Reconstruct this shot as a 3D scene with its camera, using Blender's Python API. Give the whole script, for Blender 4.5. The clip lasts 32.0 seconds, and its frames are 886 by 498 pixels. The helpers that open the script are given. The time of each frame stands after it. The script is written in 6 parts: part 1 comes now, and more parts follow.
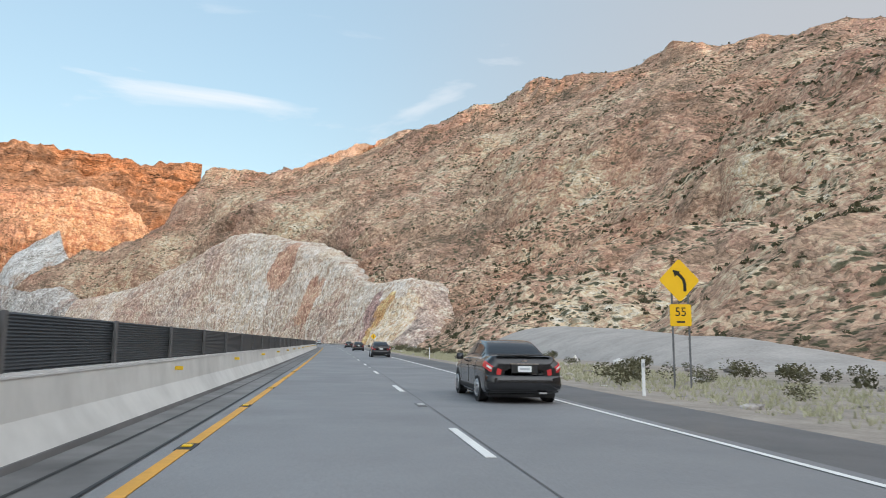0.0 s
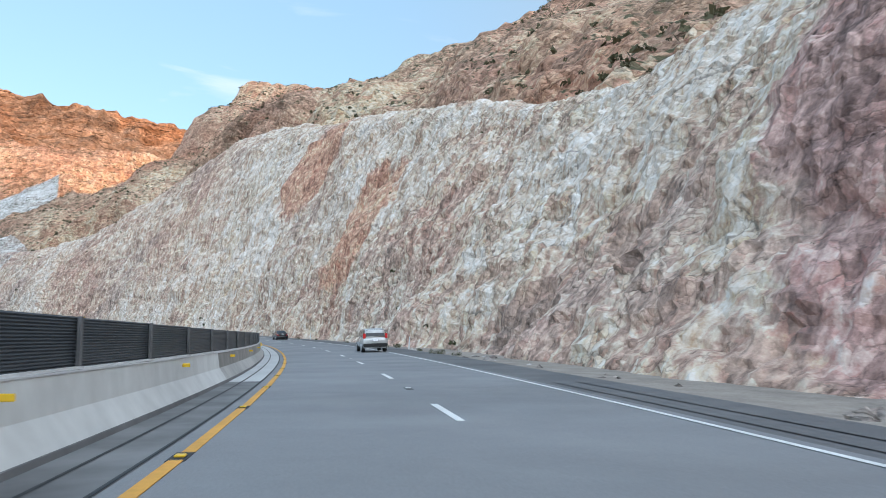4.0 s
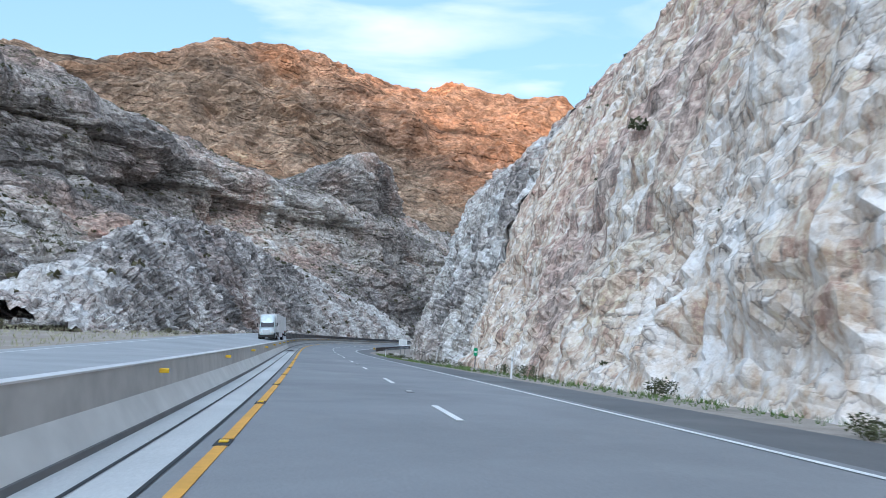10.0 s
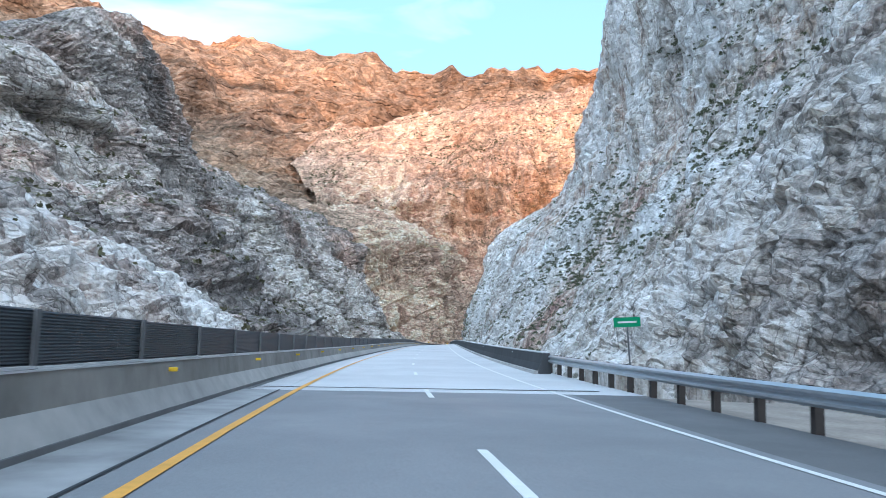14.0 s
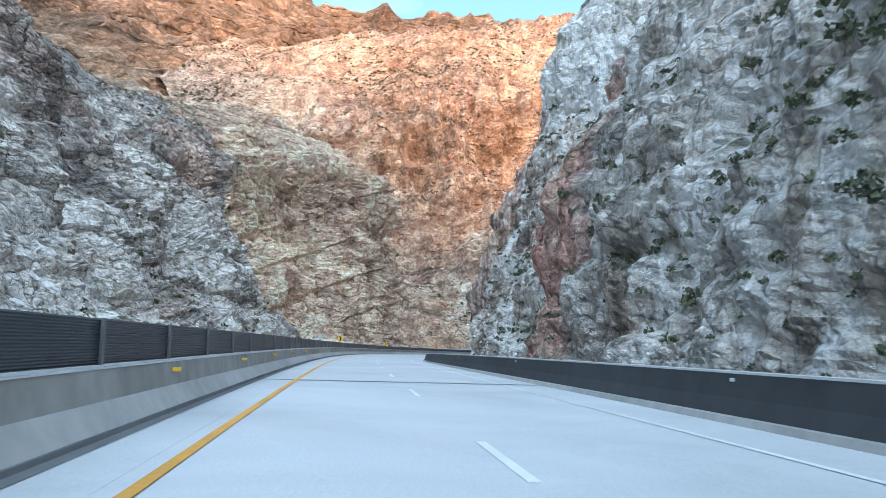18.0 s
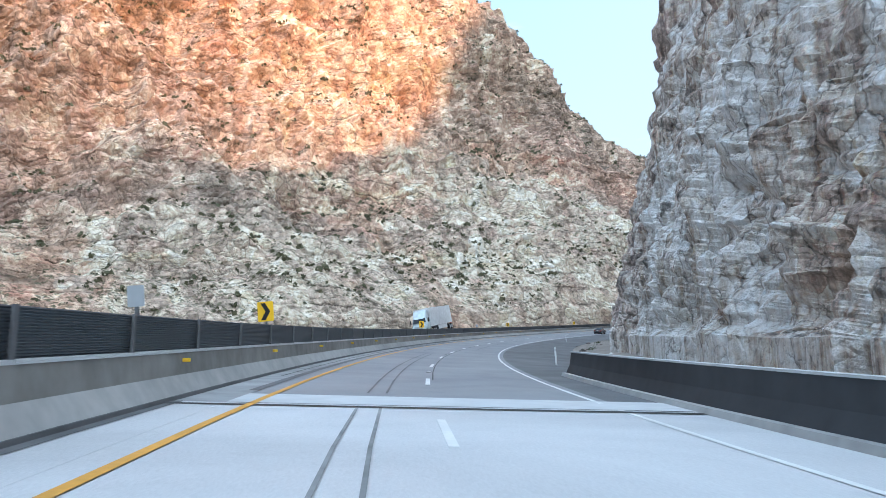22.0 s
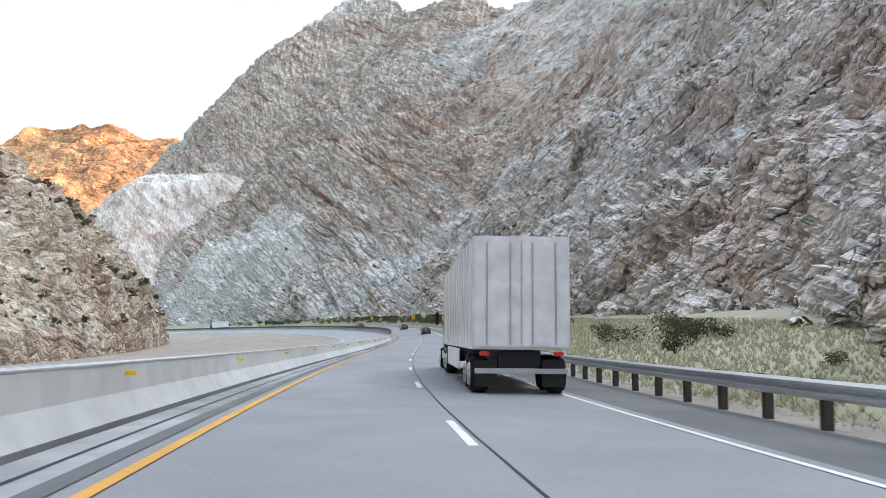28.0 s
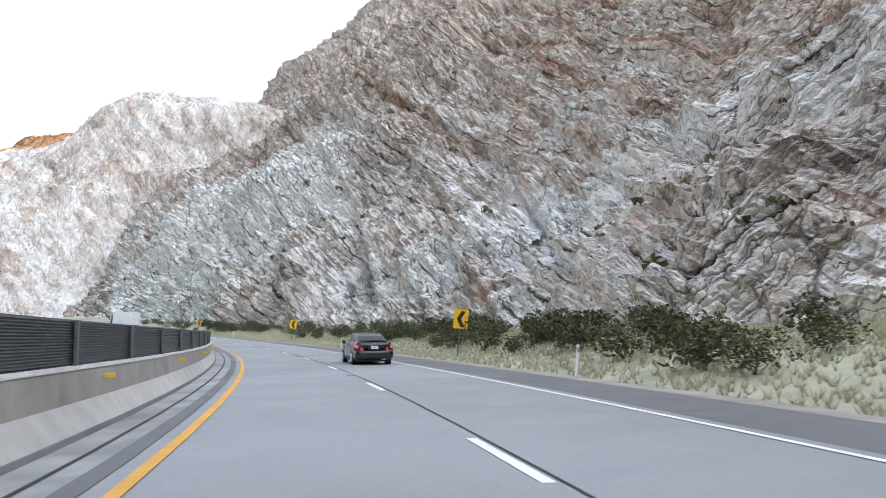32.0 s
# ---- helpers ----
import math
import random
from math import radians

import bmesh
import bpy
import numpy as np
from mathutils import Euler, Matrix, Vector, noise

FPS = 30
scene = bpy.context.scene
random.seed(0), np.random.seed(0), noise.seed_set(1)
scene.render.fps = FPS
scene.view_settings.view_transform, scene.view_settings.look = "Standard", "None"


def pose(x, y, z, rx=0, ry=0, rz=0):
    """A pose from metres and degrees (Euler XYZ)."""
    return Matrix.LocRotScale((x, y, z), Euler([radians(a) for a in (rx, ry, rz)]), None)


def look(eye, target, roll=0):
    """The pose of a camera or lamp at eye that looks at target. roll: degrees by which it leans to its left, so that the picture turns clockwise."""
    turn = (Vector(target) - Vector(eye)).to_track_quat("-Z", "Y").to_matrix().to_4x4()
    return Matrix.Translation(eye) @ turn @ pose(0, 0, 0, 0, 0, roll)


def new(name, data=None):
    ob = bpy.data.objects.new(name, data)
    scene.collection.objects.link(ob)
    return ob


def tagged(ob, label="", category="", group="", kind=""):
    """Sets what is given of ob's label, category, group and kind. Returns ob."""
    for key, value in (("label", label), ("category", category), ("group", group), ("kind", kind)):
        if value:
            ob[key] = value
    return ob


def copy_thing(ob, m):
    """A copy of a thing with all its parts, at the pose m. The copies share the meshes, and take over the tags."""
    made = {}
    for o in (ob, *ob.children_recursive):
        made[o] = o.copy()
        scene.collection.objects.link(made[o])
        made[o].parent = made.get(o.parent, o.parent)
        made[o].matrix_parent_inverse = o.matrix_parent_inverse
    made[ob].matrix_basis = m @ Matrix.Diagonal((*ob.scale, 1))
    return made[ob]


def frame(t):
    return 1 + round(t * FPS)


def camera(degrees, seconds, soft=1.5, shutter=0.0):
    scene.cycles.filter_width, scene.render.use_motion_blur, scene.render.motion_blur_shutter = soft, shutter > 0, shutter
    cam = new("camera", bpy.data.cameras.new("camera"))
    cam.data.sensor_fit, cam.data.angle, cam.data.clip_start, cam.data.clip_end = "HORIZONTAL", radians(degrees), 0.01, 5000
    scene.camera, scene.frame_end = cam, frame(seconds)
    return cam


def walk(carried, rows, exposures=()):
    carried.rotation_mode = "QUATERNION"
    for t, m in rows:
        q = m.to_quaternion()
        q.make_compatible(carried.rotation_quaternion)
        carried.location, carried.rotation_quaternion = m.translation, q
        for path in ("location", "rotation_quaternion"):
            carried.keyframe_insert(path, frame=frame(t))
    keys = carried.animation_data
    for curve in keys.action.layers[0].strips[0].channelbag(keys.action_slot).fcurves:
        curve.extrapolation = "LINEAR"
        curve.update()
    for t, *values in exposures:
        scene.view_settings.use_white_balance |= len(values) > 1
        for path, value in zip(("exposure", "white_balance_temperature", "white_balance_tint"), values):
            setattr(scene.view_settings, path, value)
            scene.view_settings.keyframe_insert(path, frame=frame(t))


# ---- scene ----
cam = camera(60.5, 32.0, 0.55, 0.04)
EXPOSURES = [(0, 1.62, 6500, 6), (1, 1.65, 6450, 6), (2, 1.68, 5900, 2), (4, 1.72, 5750, 3), (7, 1.86, 5520, 6), (10, 1.8, 5400, 4), (11.5, 2.0, 5350, 3), (14.5, 2.12, 5170, 0), (17, 2.0, 5080, -3), (19, 2.25, 5180, -3), (21, 2.34, 5190, -2), (23, 2.36, 5470, 4), (25, 2.42, 5480, 6), (29, 2.54, 6330, 7), (32, 2.57, 6350, 11)]

# The camera rides in a car, its lens turned a little right of the way ahead and tilted up.
# Rows: seconds, eye, yaw to the left of +y, pitch up, lean to the right.
PATH = [
    (0, -0.08, 0.01, 0.837, -15.38, 7.12, -0.01),
    (0.5, 2.38, 18.85, 0.872, -15.21, 7.10, 0.18),
    (1, 4.76, 37.70, 0.904, -14.79, 6.97, 0.04),
    (1.5, 7.10, 56.56, 0.936, -14.56, 6.93, 0.03),
    (2, 9.40, 75.42, 0.968, -14.33, 6.80, 0.13),
    (2.5, 11.67, 94.28, 1.002, -14.10, 6.76, -0.18),
    (3, 13.89, 113.15, 1.039, -13.59, 6.95, -0.93),
    (3.5, 15.76, 132.05, 1.074, -11.91, 7.18, -2.23),
    (4, 16.98, 151.01, 1.106, -9.70, 7.32, -3.51),
    (4.5, 17.37, 169.99, 1.152, -6.95, 7.36, -4.73),
    (5, 16.74, 188.96, 1.233, -3.74, 7.36, -5.65),
    (5.5, 14.99, 207.86, 1.320, -0.15, 7.38, -6.01),
    (6, 11.97, 226.58, 1.376, 3.81, 7.41, -5.78),
    (6.5, 7.61, 245.04, 1.400, 8.07, 7.48, -5.95),
    (7, 1.87, 263.11, 1.400, 12.22, 7.50, -6.07),
    (7.5, -5.14, 280.73, 1.387, 15.95, 7.69, -6.01),
    (8, -13.30, 297.84, 1.372, 19.73, 7.66, -5.82),
    (8.5, -22.62, 314.35, 1.362, 23.71, 7.61, -5.60),
    (9, -33.10, 330.15, 1.364, 27.61, 7.62, -5.14),
    (9.5, -44.53, 345.29, 1.385, 30.94, 7.48, -4.30),
    (10, -56.70, 359.85, 1.419, 33.20, 7.38, -3.39),
    (10.5, -69.32, 374.04, 1.460, 34.40, 7.25, -2.02),
    (11, -82.11, 388.09, 1.502, 34.88, 7.16, -0.63),
    (11.5, -94.82, 402.21, 1.543, 34.43, 7.05, 0.60),
    (12, -107.22, 416.61, 1.582, 33.08, 6.90, 2.17),
    (12.5, -119.01, 431.50, 1.629, 30.56, 6.66, 3.40),
    (13, -129.91, 447.05, 1.700, 26.71, 6.73, 4.22),
    (13.5, -139.74, 463.28, 1.813, 22.07, 6.94, 3.82),
    (14, -148.26, 480.24, 1.966, 17.59, 7.31, 2.45),
    (14.5, -155.67, 497.74, 2.146, 14.16, 7.62, 1.03),
    (15, -162.22, 515.57, 2.345, 12.06, 7.77, 0.17),
    (15.5, -168.25, 533.59, 2.552, 11.19, 7.79, -0.18),
    (16, -174.14, 551.65, 2.752, 10.99, 7.68, -0.22),
    (16.5, -180.00, 569.73, 2.927, 10.91, 7.48, -0.17),
    (17, -185.87, 587.80, 3.056, 10.87, 7.18, -0.06),
    (17.5, -191.83, 605.84, 3.128, 11.12, 7.24, -0.09),
    (18, -197.87, 623.85, 3.136, 11.09, 6.92, -0.29),
    (18.5, -203.82, 641.90, 3.075, 10.71, 6.84, -0.26),
    (19, -209.42, 660.06, 2.941, 9.34, 6.27, 0.49),
    (19.5, -214.30, 678.43, 2.733, 6.97, 5.79, 1.97),
    (20, -218.13, 697.03, 2.454, 4.03, 5.46, 3.34),
    (20.5, -220.75, 715.82, 2.122, 0.30, 5.19, 4.32),
    (21, -222.00, 734.73, 1.760, -4.00, 5.25, 4.49),
    (21.5, -221.76, 753.68, 1.376, -8.91, 5.24, 4.33),
    (22, -219.88, 772.52, 0.974, -14.25, 5.12, 4.25),
    (22.5, -216.32, 791.13, 0.551, -19.65, 4.95, 4.50),
    (23, -211.09, 809.35, 0.105, -24.77, 5.00, 4.83),
    (23.5, -204.30, 827.05, -0.368, -29.70, 4.97, 5.05),
    (24, -196.05, 844.12, -0.873, -34.64, 4.78, 4.99),
    (24.5, -186.31, 860.39, -1.414, -39.92, 4.75, 4.60),
    (25, -175.07, 875.66, -1.994, -45.48, 4.57, 4.38),
    (25.5, -162.45, 889.81, -2.601, -50.93, 4.53, 4.55),
    (26, -148.60, 902.76, -3.217, -56.12, 4.53, 4.56),
    (26.5, -133.66, 914.44, -3.816, -61.38, 4.57, 4.23),
    (27, -117.73, 924.72, -4.379, -66.91, 4.80, 3.69),
    (27.5, -100.92, 933.49, -4.882, -72.60, 5.21, 2.95),
    (28, -83.35, 940.66, -5.300, -77.72, 5.70, 2.11),
    (28.5, -65.29, 946.50, -5.617, -81.56, 6.19, 1.26),
    (29, -46.93, 951.36, -5.820, -83.99, 6.64, 0.43),
    (29.5, -28.45, 955.79, -5.904, -84.62, 7.28, -0.52),
    (30, -10.00, 960.34, -5.873, -83.74, 7.67, -2.14),
    (30.5, 8.32, 965.35, -5.743, -81.95, 8.15, -3.58),
    (31, 26.40, 971.16, -5.534, -79.08, 8.42, -4.96),
    (31.5, 44.06, 978.13, -5.272, -74.79, 8.59, -5.54),
    (32, 61.04, 986.60, -4.980, -69.61, 8.73, -5.57),
]


def eye_pose(x, y, z, yaw, pitch, lean):
    return pose(x, y, z) @ pose(0, 0, 0, 0, 0, yaw) @ pose(0, 0, 0, 90 + pitch, 0, 0) @ pose(0, 0, 0, 0, 0, -lean)


walk(cam, [(r[0], eye_pose(*r[1:])) for r in PATH], EXPOSURES)

# ---------------------------------------------------------------- light
# Dusk: the low sun still reaches the upper walls, the road lies in shade under an open sky.
SUN_EL, SUN_DIR = radians(5.0), Vector((0.42, -0.907, 0)).normalized()
world = bpy.data.worlds.new("sky")
scene.world = world
world.use_nodes = True
wt = world.node_tree
bg = wt.nodes["Background"]
sky = wt.nodes.new("ShaderNodeTexSky")
sky.sky_type, sky.sun_disc, sky.sun_elevation = "NISHITA", False, SUN_EL
sky.sun_rotation = math.atan2(SUN_DIR.x, SUN_DIR.y)
sky.air_density, sky.dust_density, sky.ozone_density, sky.altitude = 1.0, 0.4, 1.0, 700
SKY_STRENGTH = 0.13
# thin clouds: a noise on the sky's dome
co = wt.nodes.new("ShaderNodeTexCoord")
mp = wt.nodes.new("ShaderNodeMapping")
mp.inputs["Scale"].default_value = (1.6, 1.1, 7.0)
mp.inputs["Location"].default_value = (0.35, 0.1, 0.2)
nz = wt.nodes.new("ShaderNodeTexNoise")
nz.inputs["Scale"].default_value, nz.inputs["Detail"].default_value, nz.inputs["Distortion"].default_value = 1.7, 8, 0.6
rp = wt.nodes.new("ShaderNodeValToRGB")
rp.color_ramp.elements[0].position, rp.color_ramp.elements[1].position = 0.55, 0.76
mx = wt.nodes.new("ShaderNodeMix")
mx.data_type = "RGBA"
mx.inputs[7].default_value = (2.7, 2.6, 2.7, 1)
wt.links.new(co.outputs["Generated"], mp.inputs["Vector"])
wt.links.new(mp.outputs["Vector"], nz.inputs["Vector"])
wt.links.new(nz.outputs["Fac"], rp.inputs["Fac"])
wt.links.new(rp.outputs["Color"], mx.inputs[0])
haze = wt.nodes.new("ShaderNodeMix")
haze.data_type = "RGBA"
haze.inputs[0].default_value, haze.inputs[7].default_value = 0.6, (1.18, 1.55, 2.02, 1)
wt.links.new(sky.outputs["Color"], haze.inputs[6])
# paler towards the east
east = wt.nodes.new("ShaderNodeVectorMath")
east.operation = "DOT_PRODUCT"
east.inputs[1].default_value = (0.97, 0.25, 0.0)
wt.links.new(co.outputs["Generated"], east.inputs[0])
pale = wt.nodes.new("ShaderNodeMapRange")
pale.interpolation_type = "SMOOTHSTEP"
pale.inputs["From Min"].default_value, pale.inputs["From Max"].default_value = 0.25, 0.9
pale.inputs["To Min"].default_value, pale.inputs["To Max"].default_value = 0.0, 0.9
wt.links.new(east.outputs["Value"], pale.inputs["Value"])
milk = wt.nodes.new("ShaderNodeMix")
milk.data_type = "RGBA"
milk.inputs[7].default_value = (1.45, 1.42, 1.5, 1)
wt.links.new(pale.outputs[0], milk.inputs[0])
wt.links.new(haze.outputs[2], milk.inputs[6])
wt.links.new(milk.outputs[2], mx.inputs[6])
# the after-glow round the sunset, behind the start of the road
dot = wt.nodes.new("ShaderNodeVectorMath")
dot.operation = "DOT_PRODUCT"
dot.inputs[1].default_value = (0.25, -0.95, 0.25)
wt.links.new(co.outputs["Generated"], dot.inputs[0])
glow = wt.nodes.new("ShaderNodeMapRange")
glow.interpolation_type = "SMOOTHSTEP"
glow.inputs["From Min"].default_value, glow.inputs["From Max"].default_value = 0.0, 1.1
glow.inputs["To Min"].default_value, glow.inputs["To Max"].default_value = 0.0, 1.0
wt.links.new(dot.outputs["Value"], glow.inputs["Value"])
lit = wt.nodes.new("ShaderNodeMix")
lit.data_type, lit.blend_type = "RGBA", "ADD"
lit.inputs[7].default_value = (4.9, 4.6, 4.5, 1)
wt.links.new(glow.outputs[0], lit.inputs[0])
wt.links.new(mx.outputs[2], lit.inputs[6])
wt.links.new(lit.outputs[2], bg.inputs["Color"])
bg.inputs["Strength"].default_value = SKY_STRENGTH
sun = new("sun", bpy.data.lights.new("sun", "SUN"))
sun.data.energy, sun.data.angle, sun.data.color = 1.45, radians(2.5), (1.0, 0.39, 0.10)
sun.matrix_world = look((0, 0, 0), -(SUN_DIR * math.cos(SUN_EL) + Vector((0, 0, math.sin(SUN_EL)))))

# ---------------------------------------------------------------- tools: noise, alignment, meshes
def hash3(ix, iy, iz, seed):
    h = (ix * 374761393 + iy * 668265263 + iz * 2147483647 + seed * 974711) & 0xFFFFFFFF
    h = ((h ^ (h >> 13)) * 1274126177) & 0xFFFFFFFF
    h = ((h ^ (h >> 16)) * 2246822519) & 0xFFFFFFFF
    return ((h ^ (h >> 15)) & 0xFFFFFF) / 8388607.5 - 1


def vnoise(p, seed=0):
    """Smooth value noise in -1..1 at the points p (n, 3)."""
    i = np.floor(p).astype(np.int64)
    f = p - i
    f = f * f * (3 - 2 * f)
    out = 0
    for dx in (0, 1):
        for dy in (0, 1):
            for dz in (0, 1):
                w = (f[:, 0] if dx else 1 - f[:, 0]) * (f[:, 1] if dy else 1 - f[:, 1]) * (f[:, 2] if dz else 1 - f[:, 2])
                out = out + w * hash3(i[:, 0] + dx, i[:, 1] + dy, i[:, 2] + dz, seed)
    return out


def fbm(p, size, octaves=4, gain=0.5, seed=0, ridged=False):
    out, amp, q = 0, 1.0, p / size
    for k in range(octaves):
        n = vnoise(q + 17.3 * k, seed + k)
        out = out + amp * ((1 - 2 * np.abs(n)) if ridged else n)
        amp, q = amp * gain, q * 2.03
    return out


def block_noise(p, size, seed=0):
    """Broken blocks: each point takes the level of the nearest of the scattered seeds round it."""
    q = p / size + 0.35 * np.stack([vnoise(p / size * 0.8, seed + k) for k in (51, 52, 53)], 1)
    i = np.floor(q).astype(np.int64)
    best, level = np.full(len(p), 9.0), np.zeros(len(p))
    for dx in (-1, 0, 1):
        for dy in (-1, 0, 1):
            for dz in (-1, 0, 1):
                c = i + (dx, dy, dz)
                at = c + 0.5 + 0.42 * np.stack([hash3(c[:, 0], c[:, 1], c[:, 2], seed + k) for k in (61, 62, 63)], 1)
                d = ((q - at) ** 2).sum(1)
                near = d < best
                best = np.where(near, d, best)
                level = np.where(near, hash3(c[:, 0], c[:, 1], c[:, 2], seed + 64), level)
    return level - 0.5 * best


def spline(xk, yk, x):
    """Smooth curve through the knots; yk may hold vectors."""
    xk, yk, x = np.asarray(xk, float), np.asarray(yk, float), np.asarray(x, float)
    m = np.gradient(yk, xk, axis=0)
    i = np.clip(np.searchsorted(xk, x, side="right") - 1, 0, len(xk) - 2)
    h = xk[i + 1] - xk[i]
    u = (x - xk[i]) / h
    shape = (len(x),) + (1,) * (yk.ndim - 1)
    u, h = u.reshape(shape), h.reshape(shape)
    return (2 * u**3 - 3 * u**2 + 1) * yk[i] + (u**3 - 2 * u**2 + u) * h * m[i] + (3 * u**2 - 2 * u**3) * yk[i + 1] + (u**3 - u**2) * h * m[i + 1]


# The highway's line: heading, cross-fall (degrees) and gradient (percent) at stations 38 m apart.
# A station is named by the number of these lengths from the start; offsets are metres to the right of the inner lane's middle.
STEP = 38.0
HEADING = [-7.5, -7.5, -7.5, -7.1, -6.9, -6.4, -2.6, 3.5, 11.2, 19.8, 27.6, 35.7, 41.3, 42.7, 40.1, 33.1, 24.2, 19.0, 18.0, 18.0, 18.3,
           16.4, 10.4, 1.6, -8.7, -19.0, -28.6, -39.3, -49.7, -60.1, -70.6, -76.4, -75.7, -70.6, -60.8, -51.6, -42.8, -34.8, -28.8,
           -25.5, -23.8, -23.0]
CROSSFALL = [1.1, 1.1, 1.1, 0.9, 0.8, -0.5, -3.2, -5.2, -5.2, -5.4, -5.2, -4.7, -2.4, 1.1, 4.3, 6.8, 4.6, 1.8, 0.6, 0.1, 0.7, 2.4,
             4.6, 5.1, 5.5, 6.7, 7.4, 7.0, 6.9, 5.6, 3.7, 1.7, -1.6, -5.1, -6.4, -6.3, -5.9, -4.9, -3.9, -2.8, -1.9, -1.3]
GRADIENT = [0.2, 0.2, 0.2, 0.2, 0.2, 0.2, 0.2, 0.5, 0.2, 0, -0.1, 0, 0.1, 0.2, 0.3, 0.5, 0.9, 1.1, 1.0, 0.5, -0.2, -0.9, -1.5, -1.9,
            -2.2, -2.4, -2.8, -3.1, -3.2, -2.9, -2.0, -0.7, 0.5, 1.3, 1.6, 1.4, 1.0, 0.8, 0.7, 0.7, 0.7, 0.7]
KNOTS = np.arange(-2, 40, 1.0)
LINE_S = np.arange(-2, 38.001, 0.05)
LINE_H = np.radians(spline(KNOTS, HEADING, LINE_S))
LINE_B = np.radians(spline(KNOTS, CROSSFALL, LINE_S))
_d = np.stack([-np.sin(LINE_H), np.cos(LINE_H), spline(KNOTS, GRADIENT, LINE_S) / 100], 1) * STEP * 0.05
LINE_P = np.cumsum(_d, 0) - _d
LINE_P = LINE_P - LINE_P[40]


def line_at(s):
    """Place, heading and cross-fall of the line at stations s, straight on past its ends."""
    s = np.asarray(s, float)
    c = np.clip(s, -2, 38)
    p = np.stack([np.interp(c, LINE_S, LINE_P[:, k]) for k in range(3)], -1)
    h, b = np.interp(c, LINE_S, LINE_H), np.interp(c, LINE_S, LINE_B)
    ahead = np.stack([-np.sin(h), np.cos(h), 0 * h], -1)
    return p + ahead * ((s - c) * STEP)[..., None], h, b


def on_road(s, off, up=0.0):
    """A place by station, offset and height over the (tilted) road surface."""
    s, off, up = np.broadcast_arrays(np.asarray(s, float), np.asarray(off, float), np.asarray(up, float))
    p, h, b = line_at(s)
    x = np.stack([np.cos(h) * off, np.sin(h) * off, up - np.sin(b) * np.clip(off, -10, 10)], -1)
    lean = np.sin(b) * up
    return p + x + np.stack([np.cos(h) * lean, np.sin(h) * lean, 0 * h], -1)


def station_pose(s, off, up=0.0, turn=0.0, lean=True):
    """A pose on the road: x to the right, y ahead, z up."""
    p, h, b = line_at(s)
    m = Matrix.Translation(Vector(on_road(s, off, up))) @ Matrix.Rotation(float(h) + radians(turn), 4, "Z")
    rise = float(line_at(s + 0.02)[0][2] - line_at(s - 0.02)[0][2]) / (0.04 * STEP)
    return m @ Matrix.Rotation(math.atan(rise), 4, "X") @ Matrix.Rotation(float(b), 4, "Y") if lean else m


def mesh_object(name, verts, faces, material, parent=None, label="", smooth=False):
    me = bpy.data.meshes.new(name)
    me.from_pydata([tuple(v) for v in verts] if not isinstance(verts, np.ndarray) else verts.tolist(), [], faces)
    me.materials.append(material)
    if smooth:
        me.polygons.foreach_set("use_smooth", [True] * len(me.polygons))
    ob = new(name, me)
    if parent:
        ob.parent = parent
    return tagged(ob, label)


def grid_faces(nu, nv, flip=False):
    a = (np.arange(nu - 1)[:, None] * nv + np.arange(nv - 1)[None]).ravel()
    q = np.stack([a, a + nv, a + nv + 1, a + 1], 1)
    return (q[:, ::-1] if flip else q).tolist()


def part(name, bm, material, parent, label=""):
    me = bpy.data.meshes.new(name)
    bm.to_mesh(me)
    bm.free()
    me.materials.append(material)
    ob = new(name, me)
    ob.parent = parent
    return tagged(ob, label)


def ribbon(name, s0, s1, profile, material, parent=None, label="", step=0.08, closed=True, smooth=False):
    """A profile of (offset, height) swept along the road."""
    n = max(2, int((s1 - s0) / step) + 1)
    s = np.linspace(s0, s1, n)
    prof = np.array(profile, float)
    pts = on_road(s[:, None], prof[None, :, 0], prof[None, :, 1]).reshape(-1, 3)
    k = len(prof)
    faces = []
    for i in range(n - 1):
        for j in range(k if closed else k - 1):
            a, b = i * k + j, i * k + (j + 1) % k
            faces.append((a, b, b + k, a + k))
    if closed:
        faces += [tuple(range(k))[::-1], tuple(range((n - 1) * k, n * k))]
    return mesh_object(name, pts, faces, material, parent, label, smooth)


# ---------------------------------------------------------------- materials
def nodes_of(name, rough=0.8, metal=0.0, spec=0.3):
    m = bpy.data.materials.new(name)
    m.use_nodes = True
    t = m.node_tree
    b = t.nodes["Principled BSDF"]
    b.inputs["Roughness"].default_value, b.inputs["Metallic"].default_value = rough, metal
    b.inputs["Specular IOR Level"].default_value = spec
    return m, t, b


def put(t, kind, **inputs):
    n = t.nodes.new(kind)
    for k, v in inputs.items():
        n.inputs[k.replace("_", " ")].default_value = v
    return n


def coords(t, scale=(1, 1, 1), turn=(0, 0, 0)):
    c = t.nodes.new("ShaderNodeTexCoord")
    m = t.nodes.new("ShaderNodeMapping")
    m.inputs["Scale"].default_value, m.inputs["Rotation"].default_value = scale, turn
    t.links.new(c.outputs["Object"], m.inputs["Vector"])
    return m.outputs["Vector"]


def noise_of(t, vec, scale, detail=4, rough=0.55, distort=0.0):
    n = put(t, "ShaderNodeTexNoise", Scale=scale, Detail=detail, Roughness=rough, Distortion=distort)
    t.links.new(vec, n.inputs["Vector"])
    return n.outputs["Fac"]


